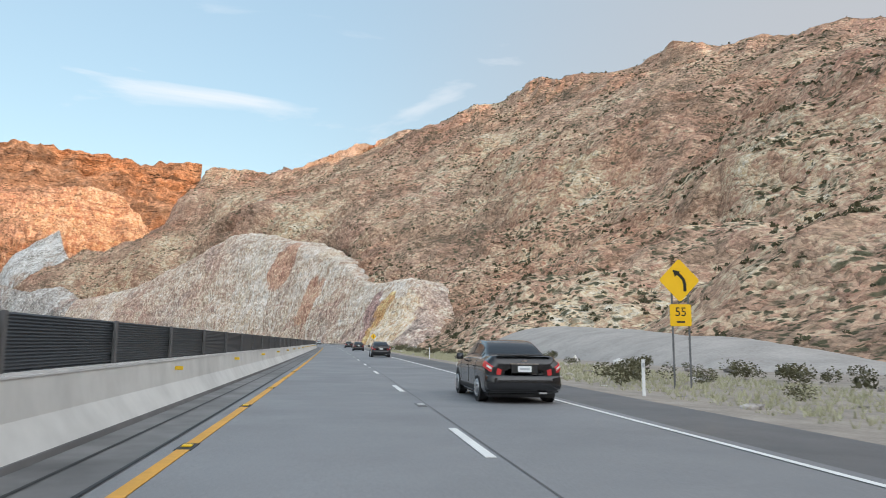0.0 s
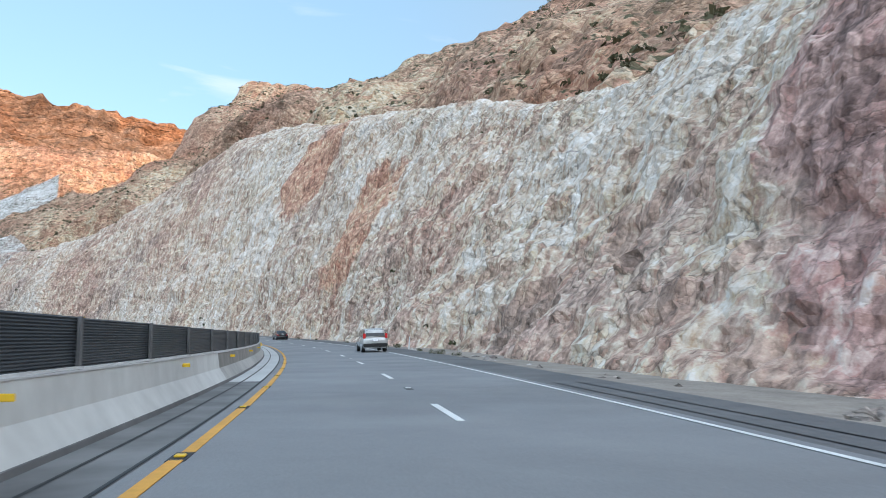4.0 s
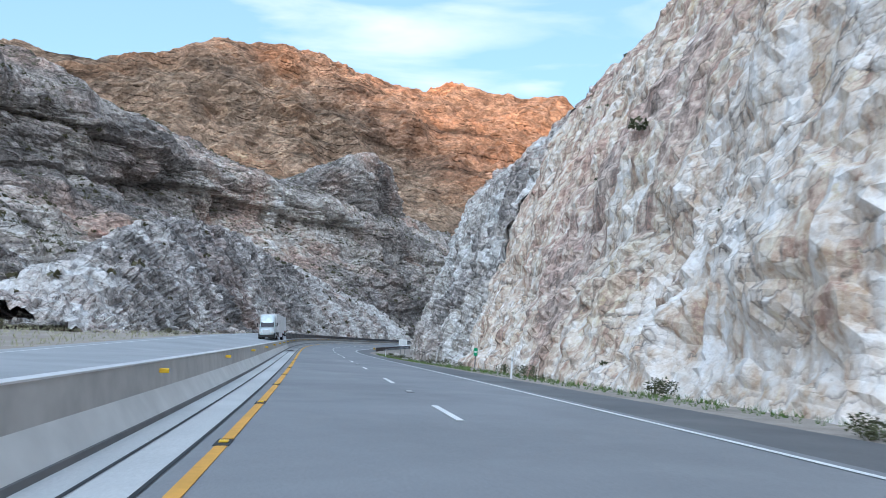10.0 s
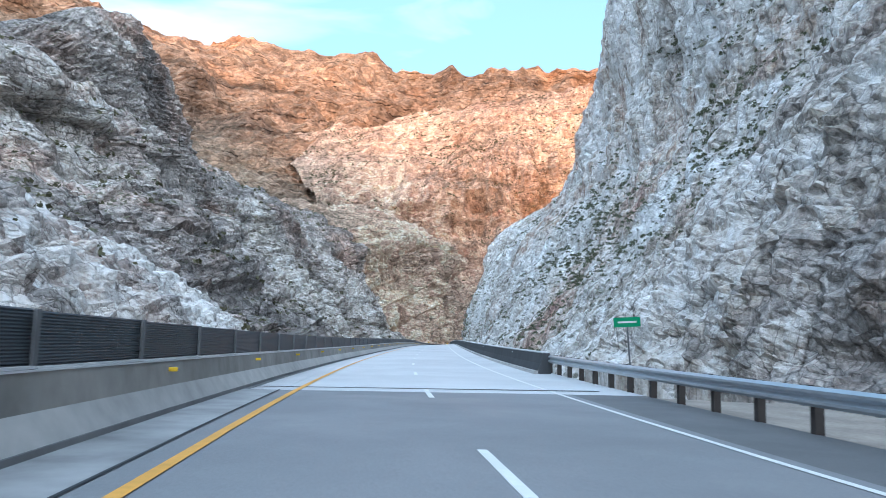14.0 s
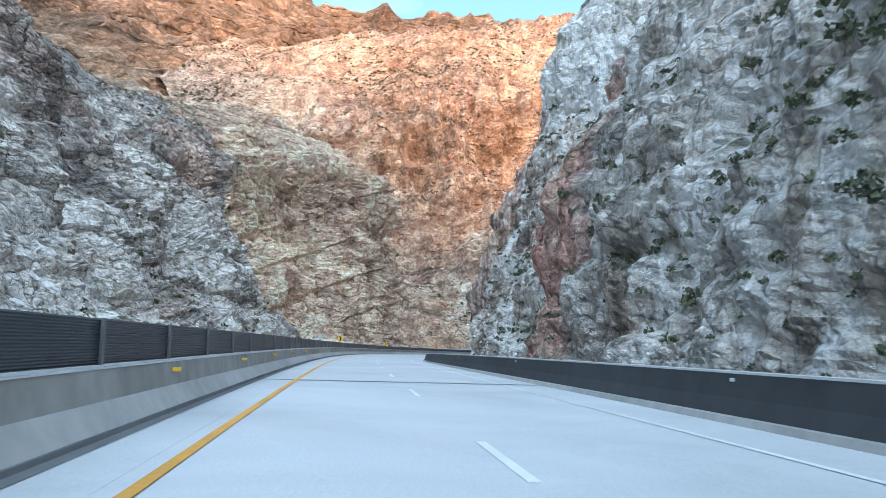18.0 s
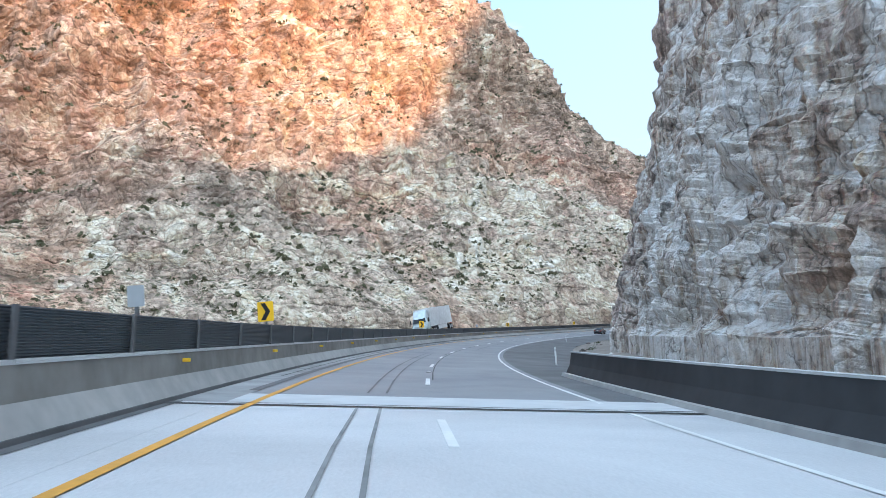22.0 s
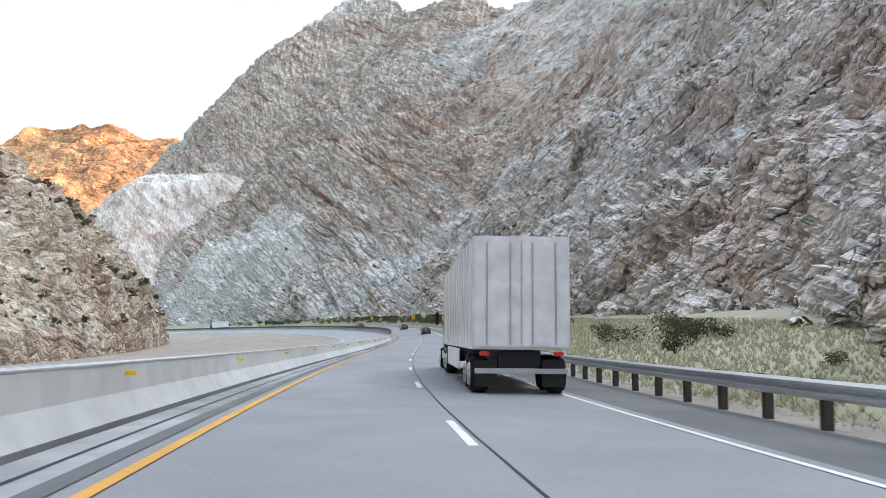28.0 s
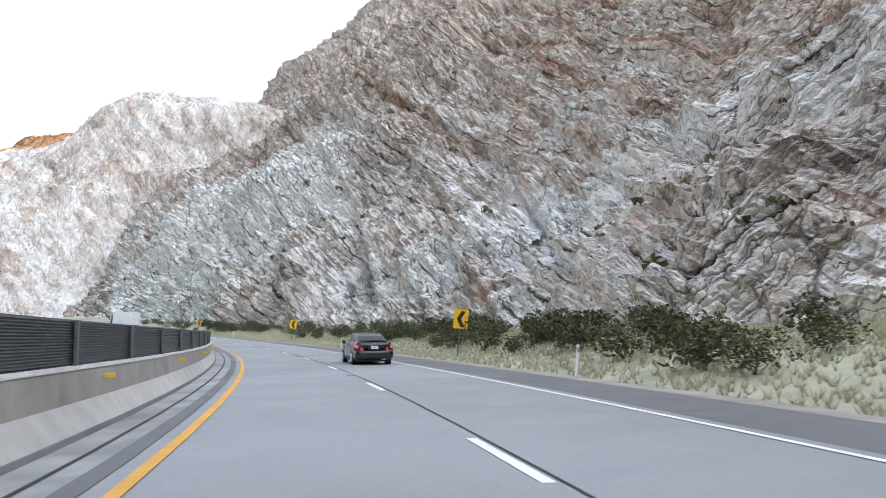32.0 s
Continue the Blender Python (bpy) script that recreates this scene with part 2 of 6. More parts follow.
def ramp(t, fac, stops):
    r = t.nodes.new("ShaderNodeValToRGB")
    e = r.color_ramp.elements
    while len(e) < len(stops):
        e.new(0.5)
    for el, (pos, col) in zip(e, stops):
        el.position, el.color = pos, (*col, 1) if len(col) == 3 else col
    t.links.new(fac, r.inputs["Fac"])
    return r.outputs["Color"]


def blend(t, fac, a, b, mode="MIX"):
    m = t.nodes.new("ShaderNodeMix")
    m.data_type, m.blend_type = "RGBA", mode
    for sock, v in ((m.inputs[0], fac), (m.inputs[6], a), (m.inputs[7], b)):
        if isinstance(v, (int, float)):
            sock.default_value = v
        elif isinstance(v, tuple):
            sock.default_value = (*v, 1)
        else:
            t.links.new(v, sock)
    return m.outputs[2]


def bump(t, b, height, strength, distance):
    n = put(t, "ShaderNodeBump", Strength=strength, Distance=distance)
    t.links.new(height, n.inputs["Height"])
    t.links.new(n.outputs["Normal"], b.inputs["Normal"])


def plain(name, colour, rough=0.6, metal=0.0, grain=0.12, size=8.0, spec=0.4):
    """A painted or cast surface with slight mottling at two scales."""
    m, t, b = nodes_of(name, rough, metal, spec)
    v = coords(t)
    dark = tuple(c * (1 - grain) for c in colour)
    lite = tuple(min(1, c * (1 + grain)) for c in colour)
    c = ramp(t, noise_of(t, v, size, 5), [(0.3, dark), (0.7, lite)])
    c = blend(t, 0.5, c, ramp(t, noise_of(t, v, size * 0.08, 3), [(0.35, dark), (0.65, lite)]))
    t.links.new(c, b.inputs["Base Color"])
    return m


def band(t, value, zero, one):
    """A factor that is 1 where the value is at one and 0 at zero."""
    n = t.nodes.new("ShaderNodeMapRange")
    n.interpolation_type = "SMOOTHSTEP"
    n.inputs["From Min"].default_value, n.inputs["From Max"].default_value = one, zero
    n.inputs["To Min"].default_value, n.inputs["To Max"].default_value = 0.92, 0.0
    t.links.new(value, n.inputs["Value"])
    return n.outputs[0]


def rock(name, dark, mid, light, tint, strata=0.35, streak=0.3, scrub=0.0, tilt=(0.15, 0.1), fine=1.0, size=1.0, bed=1.0, ribs=0.0, white=None, fold=None, spots=(), bite=0.5, relief=1.0, joints=0.8):
    """Weathered rock: patches, tilted beds that stand out as ledges, water streaks, drill ribs, jointed blocks and, on gentle slopes, dots of desert scrub."""
    m, t, b = nodes_of(name, 0.92, 0, 0.15)
    v = coords(t)

    def math_of(kind, x, y, z=None):
        n = t.nodes.new("ShaderNodeMath")
        n.operation = kind
        for sock, value in zip(n.inputs, (x, y, z)):
            if isinstance(value, (int, float)):
                sock.default_value = value
            elif value is not None:
                t.links.new(value, sock)
        return n.outputs[0]

    def grey(level):
        return (level, level * 0.985, level * 0.97)

    c = ramp(t, noise_of(t, v, 0.06 / size, 7, 0.62, 0.15), [(0.3, dark), (0.46, mid), (0.6, light), (0.75, mid)])
    c = blend(t, ramp(t, noise_of(t, v, 0.035 / size, 7, 0.62, 0.3), [(0.5, (0, 0, 0)), (0.66, (0.85, 0.85, 0.85))]), c, tint)
    if white:
        c = blend(t, ramp(t, noise_of(t, v, 0.11 / size, 6, 0.6, 0.6), [(0.56, (0, 0, 0)), (0.62, (0.9, 0.9, 0.9))]), c, white)
    wide = ramp(t, noise_of(t, v, 0.022 / size, 3, 0.5), [(0.36, (0.34, 0.34, 0.35)), (0.64, (0.64, 0.63, 0.62))])
    c = blend(t, 0.8, c, wide, "OVERLAY")
    for x, y, z, r, colour in spots:
        d = t.nodes.new("ShaderNodeVectorMath")
        d.operation = "DISTANCE"
        t.links.new(v, d.inputs[0])
        d.inputs[1].default_value = (x, y, z)
        ragged = math_of("ADD", math_of("DIVIDE", d.outputs["Value"], r), noise_of(t, v, 0.09 if r > 9 else 0.25, 5, 0.6))
        c = blend(t, band(t, ragged, 1.58, 1.38), c, colour)
    # the place across the beds
    sep = t.nodes.new("ShaderNodeSeparateXYZ")
    t.links.new(v, sep.inputs[0])
    if fold:
        level = math_of("SUBTRACT", sep.outputs["Z"], math_of("MULTIPLY", math_of("ABSOLUTE", math_of("SUBTRACT", sep.outputs["Y"], fold[0]), 0.0), fold[1]))
    else:
        level = math_of("MULTIPLY_ADD", sep.outputs["Y"], tilt[1], math_of("MULTIPLY_ADD", sep.outputs["X"], tilt[0], sep.outputs["Z"]))
    level = math_of("MULTIPLY_ADD", noise_of(t, v, 0.05 / bed, 8, 0.66), 7.0 * bed, level)
    join = t.nodes.new("ShaderNodeCombineXYZ")
    t.links.new(math_of("MULTIPLY", sep.outputs["X"], 0.035 / bed), join.inputs[0])
    t.links.new(math_of("MULTIPLY", sep.outputs["Y"], 0.035 / bed), join.inputs[1])
    t.links.new(math_of("MULTIPLY", level, 0.55 / bed), join.inputs[2])
    beds = noise_of(t, join.outputs[0], 1.0, 6, 0.62, 0.2)
    c = blend(t, strata, c, ramp(t, beds, [(0.34, grey(0.16)), (0.43, grey(0.5)), (0.57, grey(0.56)), (0.68, grey(0.82))]), "OVERLAY")
    lines = noise_of(t, coords(t, (0.4 / size, 0.4 / size, 0.05 / size)), 1.0, 6, 0.6)
    c = blend(t, streak, c, ramp(t, lines, [(0.36, grey(0.12)), (0.5, grey(0.48)), (0.66, grey(0.84))]), "OVERLAY")
    # jointed blocks, flatter than wide, cut off along the beds
    wn = put(t, "ShaderNodeTexNoise", Scale=0.5 * fine, Detail=4.0, Roughness=0.6)
    t.links.new(v, wn.inputs["Vector"])
    sc = t.nodes.new("ShaderNodeVectorMath")
    sc.operation = "SCALE"
    sc.inputs["Scale"].default_value = 0.9 / fine
    t.links.new(wn.outputs["Color"], sc.inputs[0])
    place = t.nodes.new("ShaderNodeCombineXYZ")
    t.links.new(sep.outputs["X"], place.inputs[0])
    t.links.new(sep.outputs["Y"], place.inputs[1])
    t.links.new(math_of("MULTIPLY", level, 1.7 if not ribs else 0.8), place.inputs[2])
    warp = t.nodes.new("ShaderNodeVectorMath")
    warp.operation = "ADD"
    t.links.new(place.outputs[0], warp.inputs[0])
    t.links.new(sc.outputs[0], warp.inputs[1])
    h = math_of("MULTIPLY", noise_of(t, v, 0.7 * fine, 7, 0.6), 1.1)
    patchy = noise_of(t, v, 0.16 * fine, 4)
    for scale, tone, deep in ((0.42 * fine, 0.46, 0.6), (1.15 * fine, 0.4, 0.3)):
        cells = put(t, "ShaderNodeTexVoronoi", Scale=scale)
        t.links.new(warp.outputs[0], cells.inputs["Vector"])
        bw = t.nodes.new("ShaderNodeRGBToBW")
        t.links.new(cells.outputs["Color"], bw.inputs["Color"])
        c = blend(t, tone, c, ramp(t, bw.outputs["Val"], [(0.15, grey(0.24)), (0.85, grey(0.76))]), "OVERLAY")
        edge = t.nodes.new("ShaderNodeTexVoronoi")
        edge.feature = "DISTANCE_TO_EDGE"
        edge.inputs["Scale"].default_value = scale
        t.links.new(warp.outputs[0], edge.inputs["Vector"])
        gap = ramp(t, edge.outputs["Distance"], [(0.0, (0.12, 0.115, 0.11)), (0.035, (1, 1, 1))])
        where = ramp(t, patchy, [(0.40, (0, 0, 0)), (0.58, (joints, joints, joints))])
        c = blend(t, where, c, blend(t, 1.0, c, gap, "MULTIPLY"))
        h = math_of("MULTIPLY_ADD", bw.outputs["Val"], deep * 0.7, h)
        h = math_of("MULTIPLY_ADD", math_of("MINIMUM", edge.outputs["Distance"], 0.16), deep * 3.0, h)
    grain = noise_of(t, v, 1.7 * fine, 8, 0.66)
    c = blend(t, bite, c, ramp(t, grain, [(0.36, grey(0.1)), (0.5, grey(0.49)), (0.64, grey(0.84))]), "OVERLAY")
    # dark flecks in the colour stand for small shrubs and shadow in crevices
    shade_flecks = ramp(t, noise_of(t, v, 0.45 * fine, 7, 0.66), [(0.33, (0.25, 0.23, 0.22)), (0.37, (1, 1, 1))])
    c = blend(t, min(0.8, bite * 1.5), c, shade_flecks, "MULTIPLY")
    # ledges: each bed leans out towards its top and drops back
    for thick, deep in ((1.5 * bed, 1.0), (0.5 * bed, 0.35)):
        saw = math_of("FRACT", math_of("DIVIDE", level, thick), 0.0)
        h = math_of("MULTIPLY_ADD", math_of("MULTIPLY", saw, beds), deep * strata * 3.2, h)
        # the bedding joint under each ledge, its shade darkened into the colour
        joint_shade = ramp(t, saw, [(0.0, (0.14, 0.13, 0.125)), (0.06, (0.2, 0.19, 0.18)), (0.14, (1, 1, 1))])
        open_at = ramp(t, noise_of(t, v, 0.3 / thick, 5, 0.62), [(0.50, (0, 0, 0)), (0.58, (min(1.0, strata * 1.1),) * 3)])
        c = blend(t, open_at, c, blend(t, 1.0, c, joint_shade, "MULTIPLY"))
    if ribs:
        rib = noise_of(t, coords(t, (2.0, 2.0, 0.1)), 1.0, 4, 0.6)
        c = blend(t, ribs, c, ramp(t, rib, [(0.36, grey(0.2)), (0.5, grey(0.5)), (0.64, grey(0.8))]), "OVERLAY")
        h = math_of("MULTIPLY_ADD", rib, 1.2, h)
    if scrub:
        geo = t.nodes.new("ShaderNodeNewGeometry")
        up = t.nodes.new("ShaderNodeSeparateXYZ")
        t.links.new(geo.outputs["Normal"], up.inputs["Vector"])
        flat = ramp(t, up.outputs["Z"], [(0.34, (0, 0, 0)), (0.56, (1, 1, 1))])
        for scale, k in ((0.55, 0.0), (1.1, 3.0)):
            dots = put(t, "ShaderNodeTexVoronoi", Scale=scale)
            t.links.new(warp.outputs[0], dots.inputs["Vector"])
            spot = ramp(t, dots.outputs["Distance"], [(0.26, (1, 1, 1)), (0.4, (0, 0, 0))])
            mask = blend(t, 1.0, flat, spot, "MULTIPLY")
            many = ramp(t, noise_of(t, v, 0.09 + 0.03 * k, 4), [(0.40, (0, 0, 0)), (0.54, (scrub, scrub, scrub))])
            mask = blend(t, 1.0, mask, many, "MULTIPLY")
            c = blend(t, mask, c, (0.085, 0.085, 0.05) if k else (0.11, 0.11, 0.065))
    t.links.new(c, b.inputs["Base Color"])
    bump(t, b, h, relief, 0.45 / fine)
    return m


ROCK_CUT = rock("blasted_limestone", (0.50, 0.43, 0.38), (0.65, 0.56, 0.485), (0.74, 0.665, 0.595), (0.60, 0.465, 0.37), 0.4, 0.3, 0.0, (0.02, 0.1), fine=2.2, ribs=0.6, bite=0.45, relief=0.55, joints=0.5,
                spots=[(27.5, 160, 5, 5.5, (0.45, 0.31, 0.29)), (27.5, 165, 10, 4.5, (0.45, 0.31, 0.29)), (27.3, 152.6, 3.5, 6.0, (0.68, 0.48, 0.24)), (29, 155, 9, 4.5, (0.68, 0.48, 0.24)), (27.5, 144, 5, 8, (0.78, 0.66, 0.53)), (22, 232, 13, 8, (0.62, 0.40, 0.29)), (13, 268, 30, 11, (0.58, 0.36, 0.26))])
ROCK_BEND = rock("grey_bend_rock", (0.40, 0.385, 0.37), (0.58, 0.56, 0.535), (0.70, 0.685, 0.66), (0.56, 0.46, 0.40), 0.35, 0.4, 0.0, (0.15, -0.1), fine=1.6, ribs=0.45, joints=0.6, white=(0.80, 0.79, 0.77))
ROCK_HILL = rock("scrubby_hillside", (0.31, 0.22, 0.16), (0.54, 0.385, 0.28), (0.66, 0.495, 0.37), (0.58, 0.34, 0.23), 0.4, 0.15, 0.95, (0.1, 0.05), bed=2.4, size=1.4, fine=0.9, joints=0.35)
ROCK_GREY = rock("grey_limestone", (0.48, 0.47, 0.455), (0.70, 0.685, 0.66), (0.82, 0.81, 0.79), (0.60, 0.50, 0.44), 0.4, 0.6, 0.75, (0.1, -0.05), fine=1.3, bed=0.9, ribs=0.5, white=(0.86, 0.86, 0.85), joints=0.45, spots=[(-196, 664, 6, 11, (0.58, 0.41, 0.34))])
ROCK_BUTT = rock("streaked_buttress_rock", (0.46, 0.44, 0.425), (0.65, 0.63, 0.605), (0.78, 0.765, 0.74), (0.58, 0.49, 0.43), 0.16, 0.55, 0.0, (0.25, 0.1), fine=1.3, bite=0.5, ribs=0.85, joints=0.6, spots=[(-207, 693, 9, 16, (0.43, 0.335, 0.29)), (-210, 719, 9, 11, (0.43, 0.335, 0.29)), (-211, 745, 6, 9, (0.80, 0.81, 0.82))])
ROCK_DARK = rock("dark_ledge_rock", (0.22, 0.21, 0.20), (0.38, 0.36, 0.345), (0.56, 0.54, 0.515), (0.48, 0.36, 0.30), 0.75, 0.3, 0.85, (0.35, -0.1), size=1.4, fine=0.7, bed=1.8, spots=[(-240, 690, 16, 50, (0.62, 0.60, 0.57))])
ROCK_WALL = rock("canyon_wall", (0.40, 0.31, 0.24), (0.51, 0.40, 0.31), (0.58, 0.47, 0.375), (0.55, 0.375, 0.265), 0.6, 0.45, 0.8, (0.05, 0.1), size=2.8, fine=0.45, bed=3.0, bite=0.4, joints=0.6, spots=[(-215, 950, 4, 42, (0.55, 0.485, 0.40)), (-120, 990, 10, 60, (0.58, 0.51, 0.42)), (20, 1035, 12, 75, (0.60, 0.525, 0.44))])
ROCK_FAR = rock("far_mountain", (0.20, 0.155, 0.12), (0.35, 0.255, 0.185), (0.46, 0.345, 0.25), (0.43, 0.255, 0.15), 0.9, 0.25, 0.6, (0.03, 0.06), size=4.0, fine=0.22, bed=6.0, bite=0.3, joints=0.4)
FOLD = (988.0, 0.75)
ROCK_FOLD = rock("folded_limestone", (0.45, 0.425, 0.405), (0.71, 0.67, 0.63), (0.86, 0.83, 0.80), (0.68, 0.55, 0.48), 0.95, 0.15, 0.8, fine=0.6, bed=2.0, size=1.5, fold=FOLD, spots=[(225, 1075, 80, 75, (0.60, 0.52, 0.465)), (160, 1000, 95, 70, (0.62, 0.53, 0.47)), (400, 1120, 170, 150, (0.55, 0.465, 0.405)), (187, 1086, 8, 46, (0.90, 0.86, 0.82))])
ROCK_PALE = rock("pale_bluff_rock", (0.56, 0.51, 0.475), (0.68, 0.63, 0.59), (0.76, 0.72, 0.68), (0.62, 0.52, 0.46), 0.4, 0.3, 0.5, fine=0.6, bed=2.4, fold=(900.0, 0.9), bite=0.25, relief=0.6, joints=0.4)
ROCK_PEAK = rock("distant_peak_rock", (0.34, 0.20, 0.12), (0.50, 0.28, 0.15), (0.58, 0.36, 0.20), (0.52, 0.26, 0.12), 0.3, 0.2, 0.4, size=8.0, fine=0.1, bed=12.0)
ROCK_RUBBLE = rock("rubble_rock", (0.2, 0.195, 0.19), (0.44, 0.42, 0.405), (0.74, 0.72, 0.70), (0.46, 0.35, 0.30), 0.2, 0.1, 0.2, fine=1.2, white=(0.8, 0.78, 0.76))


def asphalt(name, base, concrete=False):
    m, t, b = nodes_of(name, 0.62 if concrete else 0.72, 0, 0.35)
    v = coords(t)
    c = ramp(t, noise_of(t, v, 45, 3), [(0.3, tuple(x * 0.75 for x in base)), (0.7, tuple(x * 1.25 for x in base))])
    c = blend(t, 0.6, c, ramp(t, noise_of(t, v, 0.25, 5, 0.6, 0.5), [(0.35, tuple(x * 0.8 for x in base)), (0.65, tuple(x * 1.15 for x in base))]))
    t.links.new(c, b.inputs["Base Color"])
    r = ramp(t, noise_of(t, v, 0.5, 4), [(0.3, (0.5,) * 3), (0.7, (0.75,) * 3)])
    t.links.new(r, b.inputs["Roughness"])
    bump(t, b, noise_of(t, v, 60, 3), 0.15, 0.02)
    return m


ASPHALT = asphalt("worn_asphalt", (0.29, 0.292, 0.30))
ASPHALT_OLD = asphalt("dark_worn_asphalt", (0.24, 0.243, 0.25))
ASPHALT_DARK = asphalt("shoulder_asphalt", (0.14, 0.14, 0.143))
DECK = asphalt("bridge_concrete", (0.6, 0.6, 0.6), True)
GUTTER = asphalt("gutter_concrete", (0.56, 0.56, 0.55), True)
CONCRETE = plain("barrier_concrete", (0.42, 0.41, 0.39), 0.85, 0, 0.25, 3.0)
CONCRETE_DARK = plain("dark_wall_foot_concrete", (0.16, 0.16, 0.16), 0.85, 0, 0.3, 2.0)
CONCRETE_MID = plain("stained_barrier_concrete", (0.27, 0.255, 0.235), 0.85, 0, 0.4, 2.2)
CONCRETE_PALE = plain("pale_barrier_concrete", (0.60, 0.60, 0.58), 0.8, 0, 0.2, 2.0)
PARAPET = plain("dark_parapet_concrete", (0.045, 0.047, 0.05), 0.85, 0, 0.35, 2.0)
CAP = plain("pale_wall_cap", (0.6, 0.6, 0.6), 0.8, 0, 0.15, 3.0)
GUTTER_OLD = plain("patchy_gutter_concrete", (0.33, 0.33, 0.325), 0.85, 0, 0.5, 1.6)
GUTTER_DIRTY = plain("dirty_gutter_concrete", (0.20, 0.20, 0.20), 0.88, 0, 0.5, 1.3)
PALE = asphalt("pale_pavement", (0.36, 0.365, 0.37), True)
SCREEN = plain("dark_screen_sheet", (0.04, 0.047, 0.055), 0.5, 0.2, 0.25, 1.5)
YELLOW = plain("yellow_road_paint", (0.70, 0.36, 0.05), 0.6, 0, 0.18, 12)
WHITE = plain("white_road_paint", (0.78, 0.78, 0.76), 0.6, 0, 0.12, 12)
SEAM = plain("black_joint_tar", (0.02, 0.02, 0.02), 0.6)
GRAVEL = plain("gravel_verge", (0.33, 0.29, 0.25), 0.95, 0, 0.3, 14)
GRASS_SOIL = plain("dry_grass_soil", (0.36, 0.345, 0.25), 0.95, 0, 0.4, 1.2)
BANK = plain("grey_bank_gravel", (0.40, 0.37, 0.345), 0.95, 0, 0.22, 6)
DIRT = plain("desert_ground", (0.36, 0.31, 0.26), 0.95, 0, 0.25, 3)

# ---------------------------------------------------------------- terrain
def loft(ctrl, nu, nv, bias=1.0):
    """A dense grid over rows of control places (rows, columns, 3); bias over 1 crowds it to the first column."""
    ctrl = np.asarray(ctrl, float)
    m, n = ctrl.shape[:2]
    g = spline(np.arange(m), ctrl, np.linspace(0, m - 1, nu))
    v = (n - 1) * np.linspace(0, 1, nv) ** bias
    g = spline(np.arange(n), g.transpose(1, 0, 2), v).transpose(1, 0, 2)
    return g


def road_rows(rows):
    """Rows of a station and (offset, height) pairs, as places."""
    out = []
    for s, *pairs in rows:
        o, z = np.array(pairs, float)[:, 0], np.array(pairs, float)[:, 1]
        p, h, _ = line_at(s)
        out.append(np.stack([p[0] + np.cos(h) * o, p[1] + np.sin(h) * o, p[2] + z], 1))
    return np.array(out)


def terrain(name, label, category, ctrl, nu, nv, material, bias=1.0, big=(12, 1.6), mid=(3, 0.5), small=(0.8, 0.15),
            ledge=(0, 0), flutes=0.0, seed=1, flip=False, foot=0.15, tilt=(0.12, 0.08), blocks=(0, 0), ledge2=(0, 0), sink=0.0, clefts=(0, 0), dents=(), ease=9.0, fold=None):
    """A rough sheet of rock: lofted, then broken up by crags at three sizes, bedding ledges and drill flutes."""
    g = loft(ctrl, nu, nv, bias)
    du, dv = np.gradient(g, axis=0), np.gradient(g, axis=1)
    nrm = np.cross(du, dv)
    nrm /= np.linalg.norm(nrm, axis=2, keepdims=True) + 1e-9
    if flip:
        nrm = -nrm
    p, n = g.reshape(-1, 3), nrm.reshape(-1, 3)
    steep = 1 - np.abs(n[:, 2]) * 0.6
    d = big[1] * fbm(p, big[0], 3, 0.5, seed, True) + mid[1] * fbm(p, mid[0], 3, 0.55, seed + 9, True) + small[1] * fbm(p, small[0], 2, 0.6, seed + 21)
    for thick, reach in (ledge, ledge2):
        if reach:
            dip = p[:, 0] * tilt[0] + p[:, 1] * tilt[1] if fold is None else -fold[1] * np.abs(p[:, 1] - fold[0])
            q = (p[:, 2] + dip + 1.2 * thick * fbm(p, thick * 9, 2, 0.5, seed + 33)) / thick
            d = d + reach * ((q - np.floor(q)) ** 2 - 0.4) * steep * (0.6 + 0.6 * vnoise(p / (thick * 5), seed + 5))
    if clefts[1]:
        q = p * (1, 1, 0.16)
        d = d + clefts[1] * steep * (fbm(q, clefts[0], 3, 0.55, seed + 71, True) - 0.3)
    for x, y, z, r, deep in dents:
        d = d - deep * np.exp(-(((p - (x, y, z)) / r) ** 2).sum(1) ** 2)
    if blocks[1]:
        d = d + blocks[1] * (block_noise(p, blocks[0], seed) + 0.5 * block_noise(p, blocks[0] * 0.45, seed + 2))
    g[:, 0, 2] -= 4 if blocks[1] else 0
    p = g.reshape(-1, 3)
    if flutes:
        along = np.cumsum(np.linalg.norm(np.diff(g[:, 0], axis=0, prepend=g[:1, 0]), axis=1))
        wave = np.abs(np.sin(along * 2.6))[:, None] * np.ones(nv)
        d = d + flutes * wave.ravel() * np.clip(0.35 + fbm(p, 6, 2, 0.5, seed + 40), 0, 1) * steep
    rim = np.minimum(1, foot + np.linspace(0, 1, nv) * ease)
    out = p + n * ((d - sink) * steep * np.tile(rim, nu))[:, None]
    ob = mesh_object(name, out, grid_faces(nu, nv, flip), material)
    return tagged(ob, label, category, kind="structure"), out.reshape(nu, nv, 3)


